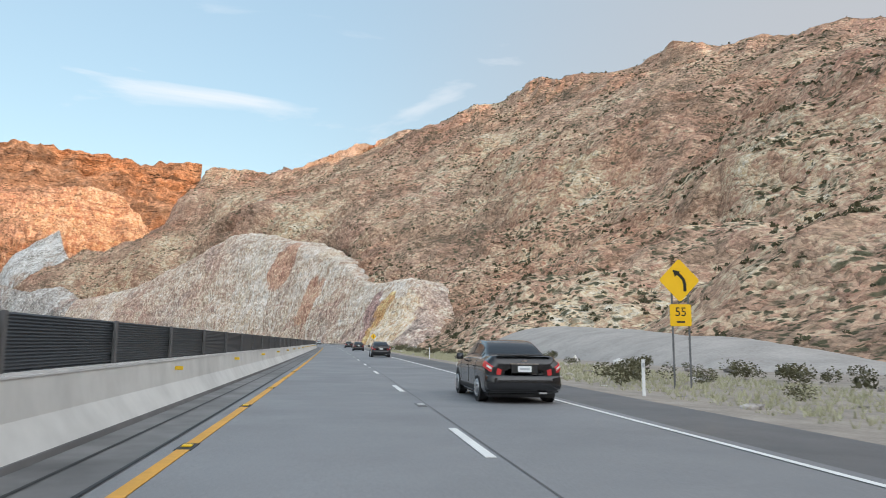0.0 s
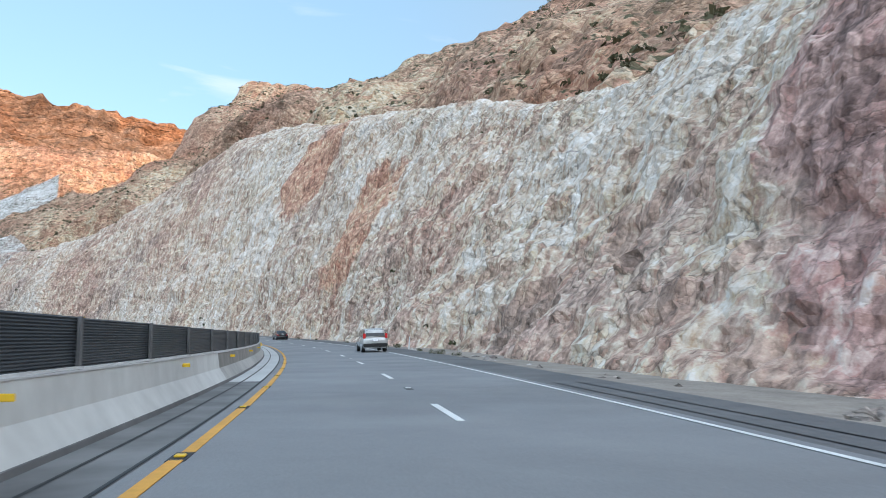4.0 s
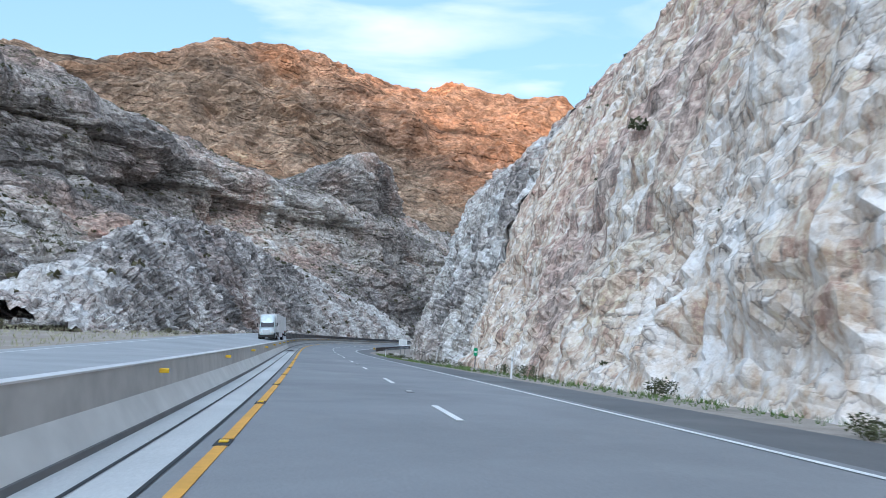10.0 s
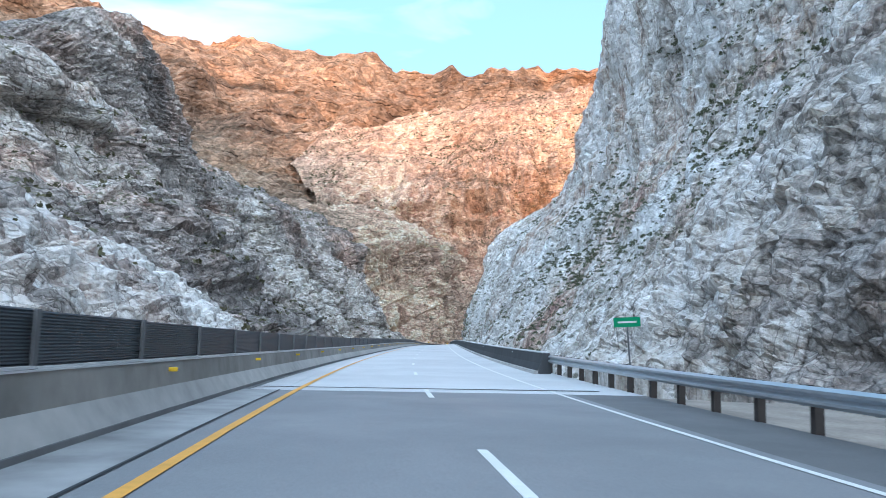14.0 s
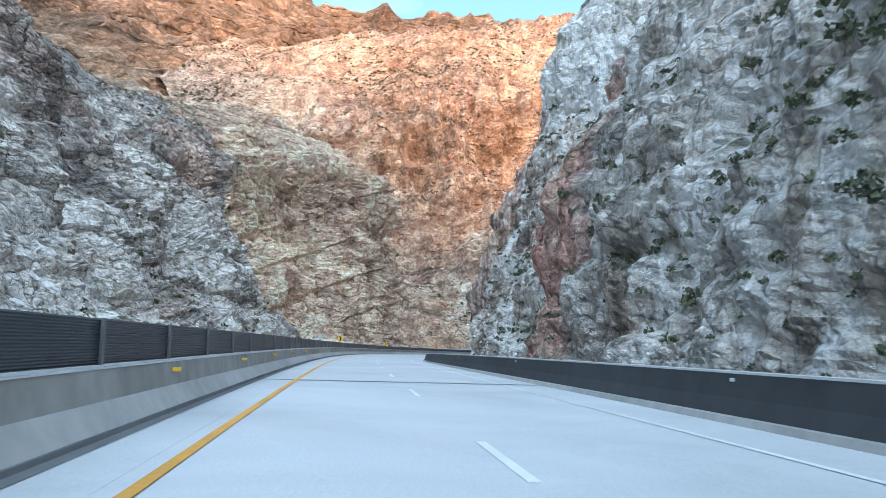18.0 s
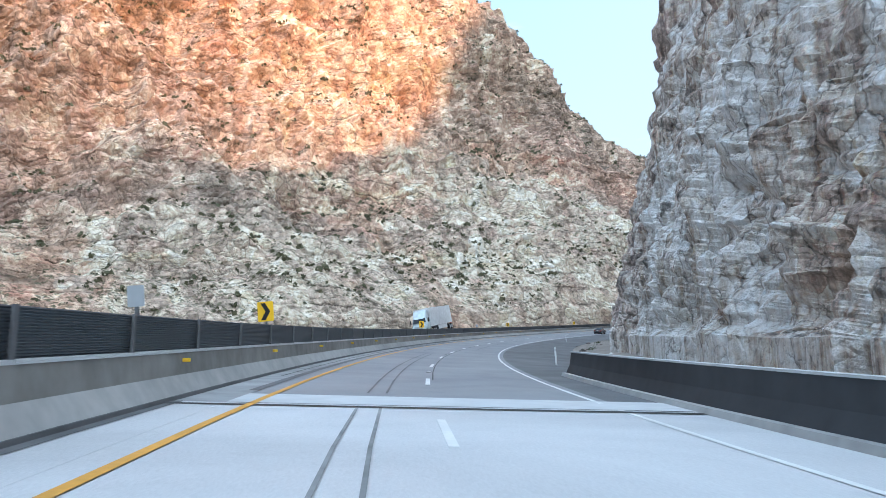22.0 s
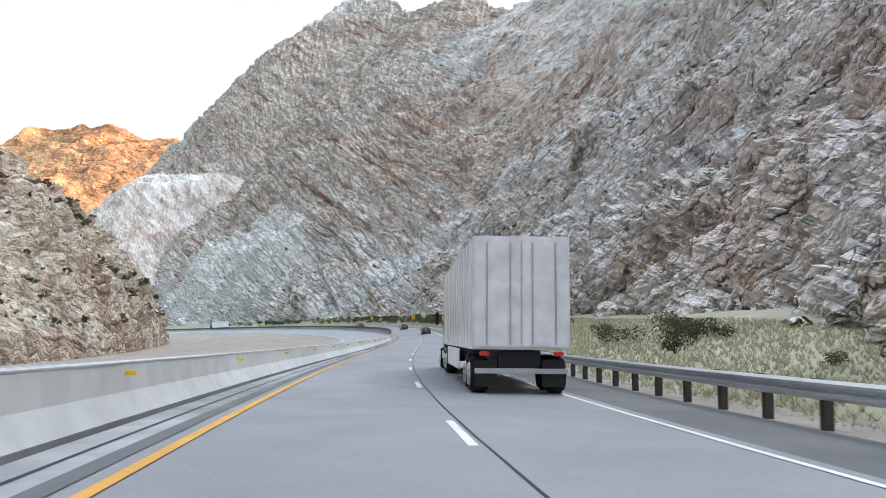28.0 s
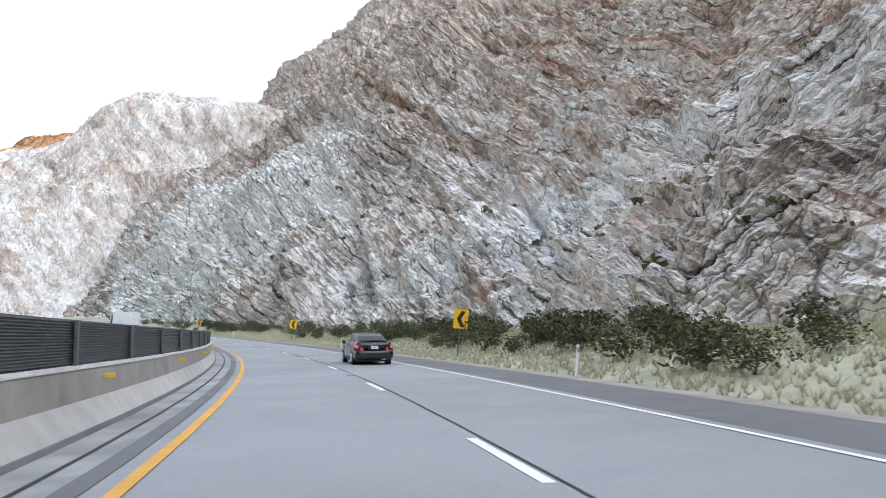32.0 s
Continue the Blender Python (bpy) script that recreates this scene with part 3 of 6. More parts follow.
# Right of the road: a scrubby mountain, then the blasted cut that follows the long left bend.
HILL_ROWS = [
    (-4, (8, -0.9), (25, 1.2), (60, 12), (105, 36), (170, 68), (300, 98)),
    (-1, (8, -0.9), (22, 1.0), (55, 12), (100, 36), (170, 68), (290, 98)),
    (1.5, (8, -0.9), (18, 1.0), (45, 12), (90, 36), (150, 66), (250, 97)),
    (2.7, (8.5, -0.9), (16, 1.8), (32, 11), (65, 32), (120, 62), (220, 92)),
    (3.5, (8.5, 0), (14, 4), (26, 12), (55, 29), (105, 64), (200, 92)),
    (4.2, (7.5, 0), (11, 8), (20, 18), (44, 33), (90, 64), (185, 96)),
]
CUT_ROWS = [
    (5, (6, 0), (9.5, 9), (16, 22), (39, 36), (82, 65), (165, 109)),
    (6, (5.1, 0), (8.3, 10), (14, 27), (34, 43), (75, 67), (150, 117)),
    (7.2, (4.9, 0), (8.6, 12), (16, 33), (30, 48), (62, 68), (135, 120)),
    (8.4, (4.8, 0), (9.2, 13), (17.5, 36), (31, 52), (52, 69), (125, 112)),
    (9.4, (5.2, 0), (9, 11), (15, 26), (28, 41), (46, 57), (115, 104)),
    (10.4, (6.6, 0), (9.6, 8), (15.5, 19), (27, 30), (43, 46), (110, 104)),
    (11.3, (8.4, 0), (10.6, 7), (15.5, 17), (24, 26), (36, 38), (100, 108)),
]
BEND_ROWS = [
    (12.2, (9.6, 0), (11.2, 6), (14.2, 14), (20, 22), (30, 30), (100, 92)),
    (13, (9.9, 0), (11.4, 6), (13.8, 13), (17, 22), (23, 28.5), (65, 54)),
    (13.8, (9.8, 0), (11.4, 6), (13.4, 13), (16, 24), (20.5, 33), (55, 56)),
    (14.15, (9.6, -1), (11, 6), (12.2, 13), (13, 25), (17, 33), (52, 52)),
    (14.45, (10.6, -1), (12.6, 5), (15.6, 11), (20, 20), (28, 31), (50, 44)),
    (14.95, (9.5, -1), (12, 4), (16, 8), (21, 13), (28, 20), (50, 34)),
    (15.3, (13, -2), (16, 1), (20, 4), (26, 7), (34, 12), (50, 20)),
]
_, SURF_HILL = terrain("mountainside", "tan scrubby mountain rising above the highway's rock cut", "mountain", road_rows(HILL_ROWS[:5] + [(r[0], *[(o + k, z) for (o, z), k in zip(r[1:], (4.5, 4.5, 4.5, 1.5, 0, 0) if r[0] < 12 else (9, 9, 9, 9, 10, 6))]) for r in HILL_ROWS[5:] + CUT_ROWS + BEND_ROWS]), 620, 160, ROCK_HILL, 1.25,
                        (44, 8.0), (9, 2.0), (1.4, 0.2), (2.5, 0.6), seed=3, blocks=(2.4, 0.5), sink=1.2, ease=2.0)
BANK_ROWS = [
    (0.2, (15, -4), (17, -4), (21, -4), (26, -4)),
    (0.7, (15, -1.6), (17, -0.4), (21, 0), (26, -0.8)),
    (1.5, (14, -1.2), (17, 0.8), (22, 1.9), (28, 1.2)),
    (2.3, (13.5, -1.2), (17, 1.3), (21, 2.5), (26, 1.6)),
    (3.0, (13, -1.4), (14.5, 0.3), (16.5, 0.8), (19, -0.4)),
]
terrain("gravel_bank", "smooth grey gravel bank at the foot of the mountain", "bank", road_rows(BANK_ROWS), 120, 40, BANK, 1.0, (9, 0.25), (3, 0.1), (0.8, 0.04), seed=61)
# the blasted face: the two ends low, the top edge against the scrub in the last two places of each row
CUT_FACE = [
    (3.2, (11, -4), (14, -3), (18, -2), (22, -2), (27, -3)),
    (3.6, (9.2, -2), (12.5, 2), (16, 4), (19, 5), (24, 4)),
    (3.9, (8.2, -0.5), (11.5, 5.5), (15, 10), (18, 12.5), (24, 12)),
    (4.2, (7.5, 0), (10.5, 7), (14, 12), (17, 14.5), (24, 14)),
    (5, (6, 0), (9.3, 7), (12.6, 13), (15.5, 16), (22, 15.5)),
    (6, (5.1, 0), (8.3, 10), (12.8, 21), (16, 26.5), (22, 27)),
    (7.2, (4.9, 0), (8.6, 12), (15, 30), (20, 37), (28, 38)),
] + [(r[0], *r[1:4], (r[4][0] * 0.6 + r[3][0] * 0.4, r[4][1] * 0.6 + r[3][1] * 0.4), (r[4][0] * 0.6 + r[3][0] * 0.4 + 6, r[4][1] * 0.5 + r[3][1] * 0.5 - 2)) for r in CUT_ROWS[3:]] + [r[:6] for r in BEND_ROWS]
_, SURF_CUT = terrain("rock_cut", "pale blasted limestone road cut with drill flutes", "cliff", road_rows(CUT_FACE[:-7]), 1050, 130, ROCK_CUT, 1.15,
                       (11, 0.9), (3, 0.25), (0.8, 0.1), (1.6, 0.2), 0.3, seed=7, blocks=(1.2, 0.2), foot=0.5)
terrain("bend_cliff", "grey cliff with white patches standing over the right bend", "cliff", road_rows(CUT_FACE[-8:]), 420, 150, ROCK_BEND, 1.15,
        (11, 0.9), (3, 0.45), (0.8, 0.12), (1.6, 0.4), 0.1, seed=7, blocks=(1.2, 0.35), foot=0.5, clefts=(3.0, 0.7))
# Right of the bridge: a scrubby slope under a streaked tower, then dark buttresses along the right bend.
SLOPE_ROWS = [
    (14.6, (11, -3), (16, 3), (23, 10), (30, 20), (36, 36), (60, 52)),
    (15.4, (9.5, -3), (15, 3), (21, 10), (26, 20), (31, 44), (60, 62)),
    (16.4, (7.5, -3), (13, 5), (20, 13), (25, 23), (29, 53), (60, 78)),
    (17.3, (6.6, -3), (11, 7), (15, 15), (21, 22), (30, 33), (60, 46)),
    (17.9, (6.5, -3), (8.5, 6), (12.5, 13), (18, 19), (30, 26), (60, 40)),
    (18.5, (6.5, -3), (8, 5), (10.5, 12), (16, 20), (28, 28), (60, 42)),
    (18.9, (6.8, -3), (8, 4), (9.8, 10), (14, 18), (26, 27), (60, 42)),
]
BUTTRESS_ROWS = [
    (19.2, (9, -3), (10.5, 3), (14, 8), (20, 16), (30, 30), (60, 48)),
    (19.6, (7.6, -3), (8.6, 4), (10, 10), (12.5, 18), (20, 32), (60, 50)),
    (20.2, (7.6, -3), (8.8, 5), (10.8, 11), (14.5, 20), (24, 34), (60, 52)),
    (20.7, (9.6, -3), (10.8, 4), (12.6, 10), (16, 20), (24, 36), (55, 55)),
    (21.3, (10, -2), (11.2, 5), (12.6, 10), (15.4, 20), (22, 38), (50, 58)),
    (22.3, (10.2, 0), (11.4, 5), (12.8, 10), (15.6, 20), (22, 40), (50, 60)),
    (23.4, (10.4, 0), (11.6, 5), (13, 10), (16, 20), (23, 40), (50, 60)),
]
BEND2_ROWS = [
    (24.4, (11, 0), (12.2, 5), (13.6, 10), (16.6, 20), (24, 40), (55, 64)),
    (25.4, (10.6, 0), (11.8, 5), (13.2, 10), (16.4, 20), (24, 40), (60, 70)),
    (26.3, (8.4, 0), (9.4, 5), (10.8, 10), (14, 20), (22, 40), (70, 80)),
    (26.8, (8.6, 0), (9.9, 5), (11.8, 10), (16.4, 20), (26, 42), (80, 90)),
    (27.3, (12.5, 0), (15, 6), (20, 13), (28, 24), (46, 48), (95, 100)),
]
FOLD_ROWS = [
    (28.1, (13, -0.8), (20, 7), (28, 15), (40, 28), (62, 56), (120, 115)),
    (29, (13, -0.8), (22, 9), (32, 20), (48, 38), (80, 76), (160, 150)),
    (30, (12.5, -0.8), (20, 8), (30, 18), (50, 40), (90, 88), (185, 180)),
    (31, (12, -0.8), (20, 9), (32, 22), (52, 46), (95, 98), (205, 205)),
    (32, (12, -0.8), (21, 9), (34, 23), (56, 48), (102, 104), (225, 230)),
    (33, (11, -0.8), (21, 9), (36, 25), (58, 48), (104, 98), (235, 225)),
]
FOLD2_ROWS = [
    (34, (10.5, -0.8), (22, 9), (40, 26), (62, 48), (104, 90), (235, 210)),
    (34.9, (10.5, -0.8), (20, 18), (36, 34), (60, 58), (108, 110), (230, 220)),
    (35.8, (12, 0), (22, 24), (40, 44), (64, 76), (112, 120), (220, 185)),
    (37, (13, 0), (24, 20), (46, 46), (76, 80), (118, 124), (250, 225)),
    (39, (13, 0), (30, 18), (60, 48), (98, 84), (160, 140), (290, 250)),
    (42, (20, 0), (50, 30), (100, 76), (160, 135), (230, 220), (340, 305)),
    (46, (20, 0), (60, 25), (120, 62), (190, 115), (260, 165), (350, 215)),
]
_, SURF_SLOPE = terrain("canyon_slope", "grey scrubby slope below a streaked rock tower beside the bridge", "cliff", road_rows(SLOPE_ROWS + BUTTRESS_ROWS[:2]), 480, 230, ROCK_GREY, 1.2,
        (9, 1.0), (2.4, 0.4), (0.7, 0.13), (1.6, 0.2), 0.22, seed=13, blocks=(1.3, 0.16), foot=0.6, clefts=(2.2, 0.4))
terrain("buttress", "dark grey rock buttress towering over the right bend", "cliff", road_rows(BUTTRESS_ROWS[1:] + BEND2_ROWS[:4]), 520, 150, ROCK_BUTT, 1.3,
        (8, 0.9), (2.2, 0.35), (0.7, 0.12), (2.2, 0.1), 0.3, seed=17, foot=0.6, clefts=(1.8, 0.9), blocks=(1.0, 0.2))
_, SURF_FOLD = terrain("folded_mountain", "tall grey mountain of folded limestone beds", "mountain", road_rows(BEND2_ROWS[3:] + FOLD_ROWS + FOLD2_ROWS), 500, 270, ROCK_FOLD, 1.35,
        (30, 6.5), (6, 1.6), (1.1, 0.2), (3.4, 2.8), seed=23, fold=FOLD, foot=0.5, blocks=(2.2, 1.0), ledge2=(13, 7.0))

BLUFF_ROWS = [
    ((179, 1157, -2), (188, 1170, 11), (198, 1185, 26), (208, 1200, 40), (231, 1236, 36)),
    ((192, 1148, -3), (202, 1161, 15), (213, 1175, 34), (224, 1189, 52), (249, 1222, 47)),
    ((201, 1140, -4), (212, 1153, 17), (223, 1166, 40), (235, 1180, 60), (263, 1211, 54)),
    ((208, 1135, -4), (219, 1146, 21), (231, 1159, 49), (243, 1172, 74), (272, 1203, 67)),
    ((214, 1128, -5), (226, 1139, 24), (239, 1152, 55), (252, 1164, 84), (282, 1193, 76)),
    ((222, 1120, -5), (234, 1131, 24), (247, 1142, 57), (261, 1154, 86), (292, 1182, 77)),
    ((230, 1109, -5), (243, 1119, 25), (258, 1130, 58), (272, 1140, 88), (305, 1166, 79)),
    ((239, 1097, -5), (252, 1106, 24), (267, 1116, 55), (282, 1125, 84), (318, 1148, 76)),
]
terrain("pale_bluff", "smooth pale limestone bluff where the road bends away", "cliff", np.array(BLUFF_ROWS) * (1, 1, 0.86), 150, 90, ROCK_PALE, 1.0,
        (26, 3.0), (7, 1.0), (1.5, 0.2), (5, 1.0), seed=59, fold=(900.0, 0.9), blocks=(3.0, 0.5), clefts=(7, 1.6), foot=0.5)

# Left of the road: a rubble knoll, the canyon's near wall, the tall sunlit wall and the far mountains.
KNOLL_ROWS = [
    (11.6, (-15, -0.5), (-17, 0.5), (-20, 1.5), (-24, 2), (-30, 0.5), (-34, -1)),
    (12.5, (-13, -0.5), (-16, 5), (-20, 11), (-24, 14), (-30, 9), (-36, 2)),
    (13.3, (-12, -0.5), (-16, 7), (-21, 15), (-25, 18.5), (-31, 12), (-38, 4)),
    (14.2, (-11.5, -0.5), (-16, 7), (-21, 13), (-26, 17), (-33, 14), (-42, 8)),
    (15.2, (-12, -1), (-17, 6), (-23, 11), (-28, 14), (-36, 13), (-46, 10)),
    (16.2, (-14, -1), (-18, 3), (-24, 7), (-30, 10), (-38, 12), (-48, 14)),
]
WALL_ROWS = [
    (9, (-60, 0), (-90, 6), (-120, 20), (-150, 36), (-160, 66), (-240, 105)),
    (11, (-44, 0), (-65, 8), (-92, 20), (-120, 36), (-129, 68), (-200, 100)),
    (13, (-34, 0), (-50, 9), (-75, 22), (-98, 36), (-106, 64), (-170, 92)),
    (14.5, (-26, -1), (-40, 10), (-60, 24), (-84, 38), (-91, 60), (-150, 85)),
    (16, (-17, -2), (-32, 11), (-50, 24), (-76, 36), (-84, 57), (-140, 80)),
    (17.4, (-13, -3), (-28, 11), (-42, 26), (-58, 40), (-66, 54), (-120, 74)),
]
WALL2_ROWS = [
    (18.7, (-13, -3), (-26, 10), (-40, 26), (-54, 40), (-64, 56), (-115, 72)),
    (20, (-14, -3), (-26, 6), (-38, 17), (-48, 32), (-62, 55), (-110, 82)),
    (21.2, (-17, -2), (-34, 6), (-44, 15), (-52, 27), (-68, 50), (-110, 80)),
    (22.3, (-26, -1), (-48, 8), (-58, 22), (-66, 38), (-80, 60), (-120, 82)),
    (23.2, (-36, 0), (-46, 8), (-53, 24), (-58, 44), (-68, 64), (-120, 82)),
    (23.8, (-50, 2), (-58, 12), (-64, 28), (-69, 46), (-78, 60), (-130, 76)),
    (24.3, (-78, 4), (-86, 14), (-92, 28), (-98, 42), (-106, 54), (-140, 70)),
]
_, SURF_KNOLL = terrain("rubble_knoll", "pale knoll of broken boulders beside the far carriageway", "hill", road_rows(KNOLL_ROWS), 200, 110, ROCK_RUBBLE, 1.0,
        (6, 1.0), (2.0, 0.5), (0.7, 0.15), seed=29, flip=True, blocks=(1.3, 0.8))
_, SURF_WALL = terrain("canyon_wall", "dark layered canyon wall with a tilted slab on top", "cliff", road_rows(WALL_ROWS + WALL2_ROWS[:4]), 360, 220, ROCK_DARK, 1.1,
        (26, 6.5), (6, 1.6), (1.4, 0.25), (3.0, 1.2), seed=31, flip=True, blocks=(2.6, 0.8), ledge2=(11, 6.0), tilt=(-0.25, -0.1), clefts=(9, 3.0))
terrain("canyon_wall_end", "pinkish tan cliff that ends the near canyon wall", "cliff", road_rows(WALL2_ROWS[3:]), 170, 220, ROCK_WALL, 1.1,
        (26, 6.5), (6, 1.6), (1.4, 0.25), (3.0, 1.0), seed=31, flip=True, blocks=(2.6, 0.9), ledge2=(11, 3.0), tilt=(-0.25, -0.1), clefts=(9, 5.0))
SLAB_ROWS = [
    ((-306, 530, 30), (-308, 536, 44), (-312, 542, 48), (-340, 590, 58)),
    ((-300, 548, 34), (-303, 553, 48), (-308, 559, 54), (-340, 604, 65)),
    ((-285, 580, 38), (-288, 586, 54), (-292, 592, 69), (-330, 640, 80)),
    ((-270, 610, 40), (-273, 617, 64), (-279, 628, 88), (-312, 680, 98)),
    ((-278, 634, 42), (-279, 637, 62), (-284, 641, 78), (-312, 695, 90)),
    ((-292, 652, 42), (-295, 657, 56), (-299, 664, 66), (-322, 718, 76)),
]
terrain("tilted_slab", "dark tilted rock slab on top of the canyon wall", "cliff", np.array(SLAB_ROWS), 170, 100, ROCK_DARK, 1.0,
        (14, 1.8), (4, 0.8), (1.2, 0.2), (3.0, 1.3), seed=53, tilt=(-0.35, -0.25), blocks=(2.4, 0.7))
BIG_ROWS = [
    ((-330, 880, 5), (-360, 905, 45), (-375, 925, 80), (-385, 940, 112), (-430, 990, 150), (-480, 1040, 190)),
    ((-270, 920, 4), (-284, 952, 34), (-293, 972, 80), (-301, 988, 130), (-325, 1040, 170), (-345, 1095, 214)),
    ((-215, 942, 2), (-232, 974, 36), (-240, 994, 85), (-246, 1008, 138), (-262, 1045, 182), (-280, 1090, 210)),
    ((-160, 962, 0), (-180, 1000, 42), (-192, 1025, 85), (-200, 1040, 132), (-212, 1062, 172), (-225, 1092, 214)),
    ((-110, 982, -2), (-130, 1024, 42), (-142, 1050, 75), (-150, 1065, 112), (-160, 1085, 160), (-170, 1112, 212)),
]
EAST_ROWS = [
    ((-70, 996, -4), (-88, 1040, 36), (-97, 1060, 62), (-104, 1075, 86), (-110, 1090, 122), (-112, 1112, 150)),
    ((-35, 1006, -5), (-48, 1040, 28), (-55, 1060, 45), (-58, 1075, 58), (-58, 1095, 73), (-55, 1117, 82)),
    ((5, 1014, -6), (0, 1040, 18), (-2, 1055, 32), (-2, 1068, 44), (0, 1085, 56), (5, 1105, 63)),
    ((38, 1023, -7), (37, 1040, 9), (37, 1050, 18), (37, 1060, 28), (40, 1075, 38), (48, 1092, 44)),
    ((68, 1036, -8), (68, 1045, 2), (70, 1052, 8), (72, 1060, 12), (75, 1070, 15), (80, 1085, 16)),
]
_, SURF_BIG = terrain("great_wall_of_rock", "huge tan canyon wall, its upper cliffs lit orange by the sun", "cliff", np.array(BIG_ROWS + EAST_ROWS) * (1, 1, 0.95), 560, 300, ROCK_WALL, 1.0,
        (40, 9), (9, 2.6), (2, 0.35), (6, 2.2), seed=37, flip=False, blocks=(4, 1.0), ledge2=(24, 9.0), tilt=(0.05, 0.1), clefts=(14, 6.0))
FAR_ROWS = [
    ((-760, 480, 60), (-820, 520, 130), (-860, 550, 180), (-910, 580, 225), (-960, 620, 275), (-1060, 680, 310)),
    ((-620, 620, 70), (-670, 690, 130), (-705, 730, 190), (-735, 770, 242), (-775, 820, 300), (-800, 890, 318)),
    ((-500, 720, 80), (-570, 800, 150), (-610, 850, 210), (-640, 890, 272), (-680, 930, 330), (-730, 975, 352)),
    ((-450, 800, 80), (-520, 890, 150), (-560, 950, 210), (-590, 990, 272), (-640, 1050, 330), (-690, 1085, 362)),
    ((-400, 900, 90), (-450, 980, 150), (-490, 1040, 200), (-520, 1080, 250), (-570, 1130, 305), (-640, 1200, 372)),
]
FAR2_ROWS = [
    ((-360, 1000, 120), (-390, 1060, 160), (-420, 1110, 200), (-440, 1150, 240), (-480, 1200, 308), (-530, 1265, 368)),
    ((-300, 1080, 170), (-320, 1130, 190), (-340, 1180, 215), (-360, 1220, 240), (-390, 1270, 290), (-430, 1310, 338)),
    ((-200, 1120, 190), (-220, 1170, 205), (-240, 1220, 225), (-250, 1260, 245), (-262, 1310, 286), (-275, 1345, 338)),
    ((-110, 1140, 100), (-130, 1200, 150), (-150, 1250, 190), (-160, 1290, 225), (-170, 1330, 262), (-178, 1380, 326)),
    ((-40, 1150, 80), (-50, 1210, 130), (-58, 1260, 175), (-62, 1300, 220), (-64, 1340, 262), (-62, 1385, 326)),
]
terrain("far_mountain", "far layered mountain whose crest glows orange in the last sun", "mountain", np.array(FAR_ROWS + FAR2_ROWS) * (1, 1, 0.94), 300, 200, ROCK_FAR, 1.0,
        (90, 20), (22, 6), (6, 1.2), (14, 6.0), seed=41, ledge2=(42, 18.0), blocks=(9, 2.0), clefts=(40, 12.0), tilt=(0.03, 0.06))
PEAK_ROWS = [
    ((600, 1700, 20), (700, 1850, 100), (760, 1930, 160), (840, 2020, 200), (900, 2100, 230), (960, 2180, 250)),
    ((750, 1600, 20), (850, 1720, 120), (920, 1800, 200), (980, 1880, 260), (1040, 1960, 310), (1080, 2020, 345)),
    ((850, 1500, 20), (950, 1620, 130), (1010, 1690, 210), (1070, 1770, 290), (1120, 1840, 345), (1168, 1903, 388)),
    ((950, 1400, 20), (1050, 1510, 130), (1110, 1580, 210), (1160, 1650, 290), (1210, 1720, 345), (1250, 1794, 372)),
    ((1100, 1300, 20), (1180, 1400, 120), (1240, 1480, 190), (1290, 1540, 250), (1350, 1610, 300), (1400, 1680, 330)),
]
terrain("distant_peak", "distant peak glowing orange beyond the gorge", "mountain", np.array(PEAK_ROWS), 130, 90, ROCK_PEAK, 1.0,
        (120, 30), (30, 9), (9, 2), seed=43)
# An unseen range added behind the start, its crest shaped to keep the low sun off the road.
side = Vector((0.907, 0.42, 0))
ridge = []
for along, top in ((-1750, 500), (-1050, 530), (-450, 545), (-150, 535), (70, 370), (250, 256), (450, 246), (750, 300), (1150, 330), (1850, 240), (2850, 200)):
    base = SUN_DIR * 1500 + side * along
    ridge.append([tuple(base + SUN_DIR * d + Vector((0, 0, z))) for d, z in ((-500, -10), (-250, top * 0.5), (-90, top * 0.85), (0, top), (150, top * 0.7), (500, -10))])
terrain("sun_block_range", "unseen mountain range added behind the start to block the low sun", "mountain", np.array(ridge), 160, 50, ROCK_FAR, 1.0, (90, 10), (30, 5), (10, 1.5), seed=47)

# ---------------------------------------------------------------- ground
gx = np.concatenate([np.linspace(-4500, -700, 12), np.arange(-640, 500, 9.0), np.linspace(560, 4500, 12)])
gy = np.concatenate([np.linspace(-4500, -300, 12), np.arange(-250, 1300, 9.0), np.linspace(1360, 4500, 12)])
GX, GY = np.meshgrid(gx, gy, indexing="ij")
gp = np.stack([GX.ravel(), GY.ravel()], 1)
near_i = np.concatenate([np.argmin(((chunk[:, None] - LINE_P[None, ::8, :2]) ** 2).sum(2), 1) for chunk in np.array_split(gp, 40)]) * 8
gz = LINE_P[near_i, 2] - 2.2 - 0.7 * np.abs(fbm(np.column_stack([gp, 0 * gp[:, 0]]), 30, 3, 0.5, 3))
tagged(mesh_object("ground", np.column_stack([gp, gz]), grid_faces(len(gx), len(gy), True), DIRT), "dry stony desert floor of the gorge", "ground", kind="structure")

# ---------------------------------------------------------------- the highway
BRIDGE = (14.35, 22.25)
road = tagged(new("road"), "two-lane grey highway carriageway with worn paint", "road", kind="structure")
for a, b, mat, name in ((-4, BRIDGE[0], ASPHALT_OLD, "asphalt"), (BRIDGE[0], BRIDGE[1], DECK, "bridge_deck"), (BRIDGE[1], 38, ASPHALT, "asphalt")):
    ribbon(name, a, b, [(-1.42, 0), (3.55, 0), (3.55, -0.5), (-1.42, -0.5)], mat, road)
    ribbon("shoulder", a, b, [(3.55, -0.002), (4.9, -0.004), (4.9, -0.5), (3.55, -0.5)], DECK if mat is DECK else ASPHALT_DARK, road, "darker patched asphalt shoulder" if mat is not DECK else "")
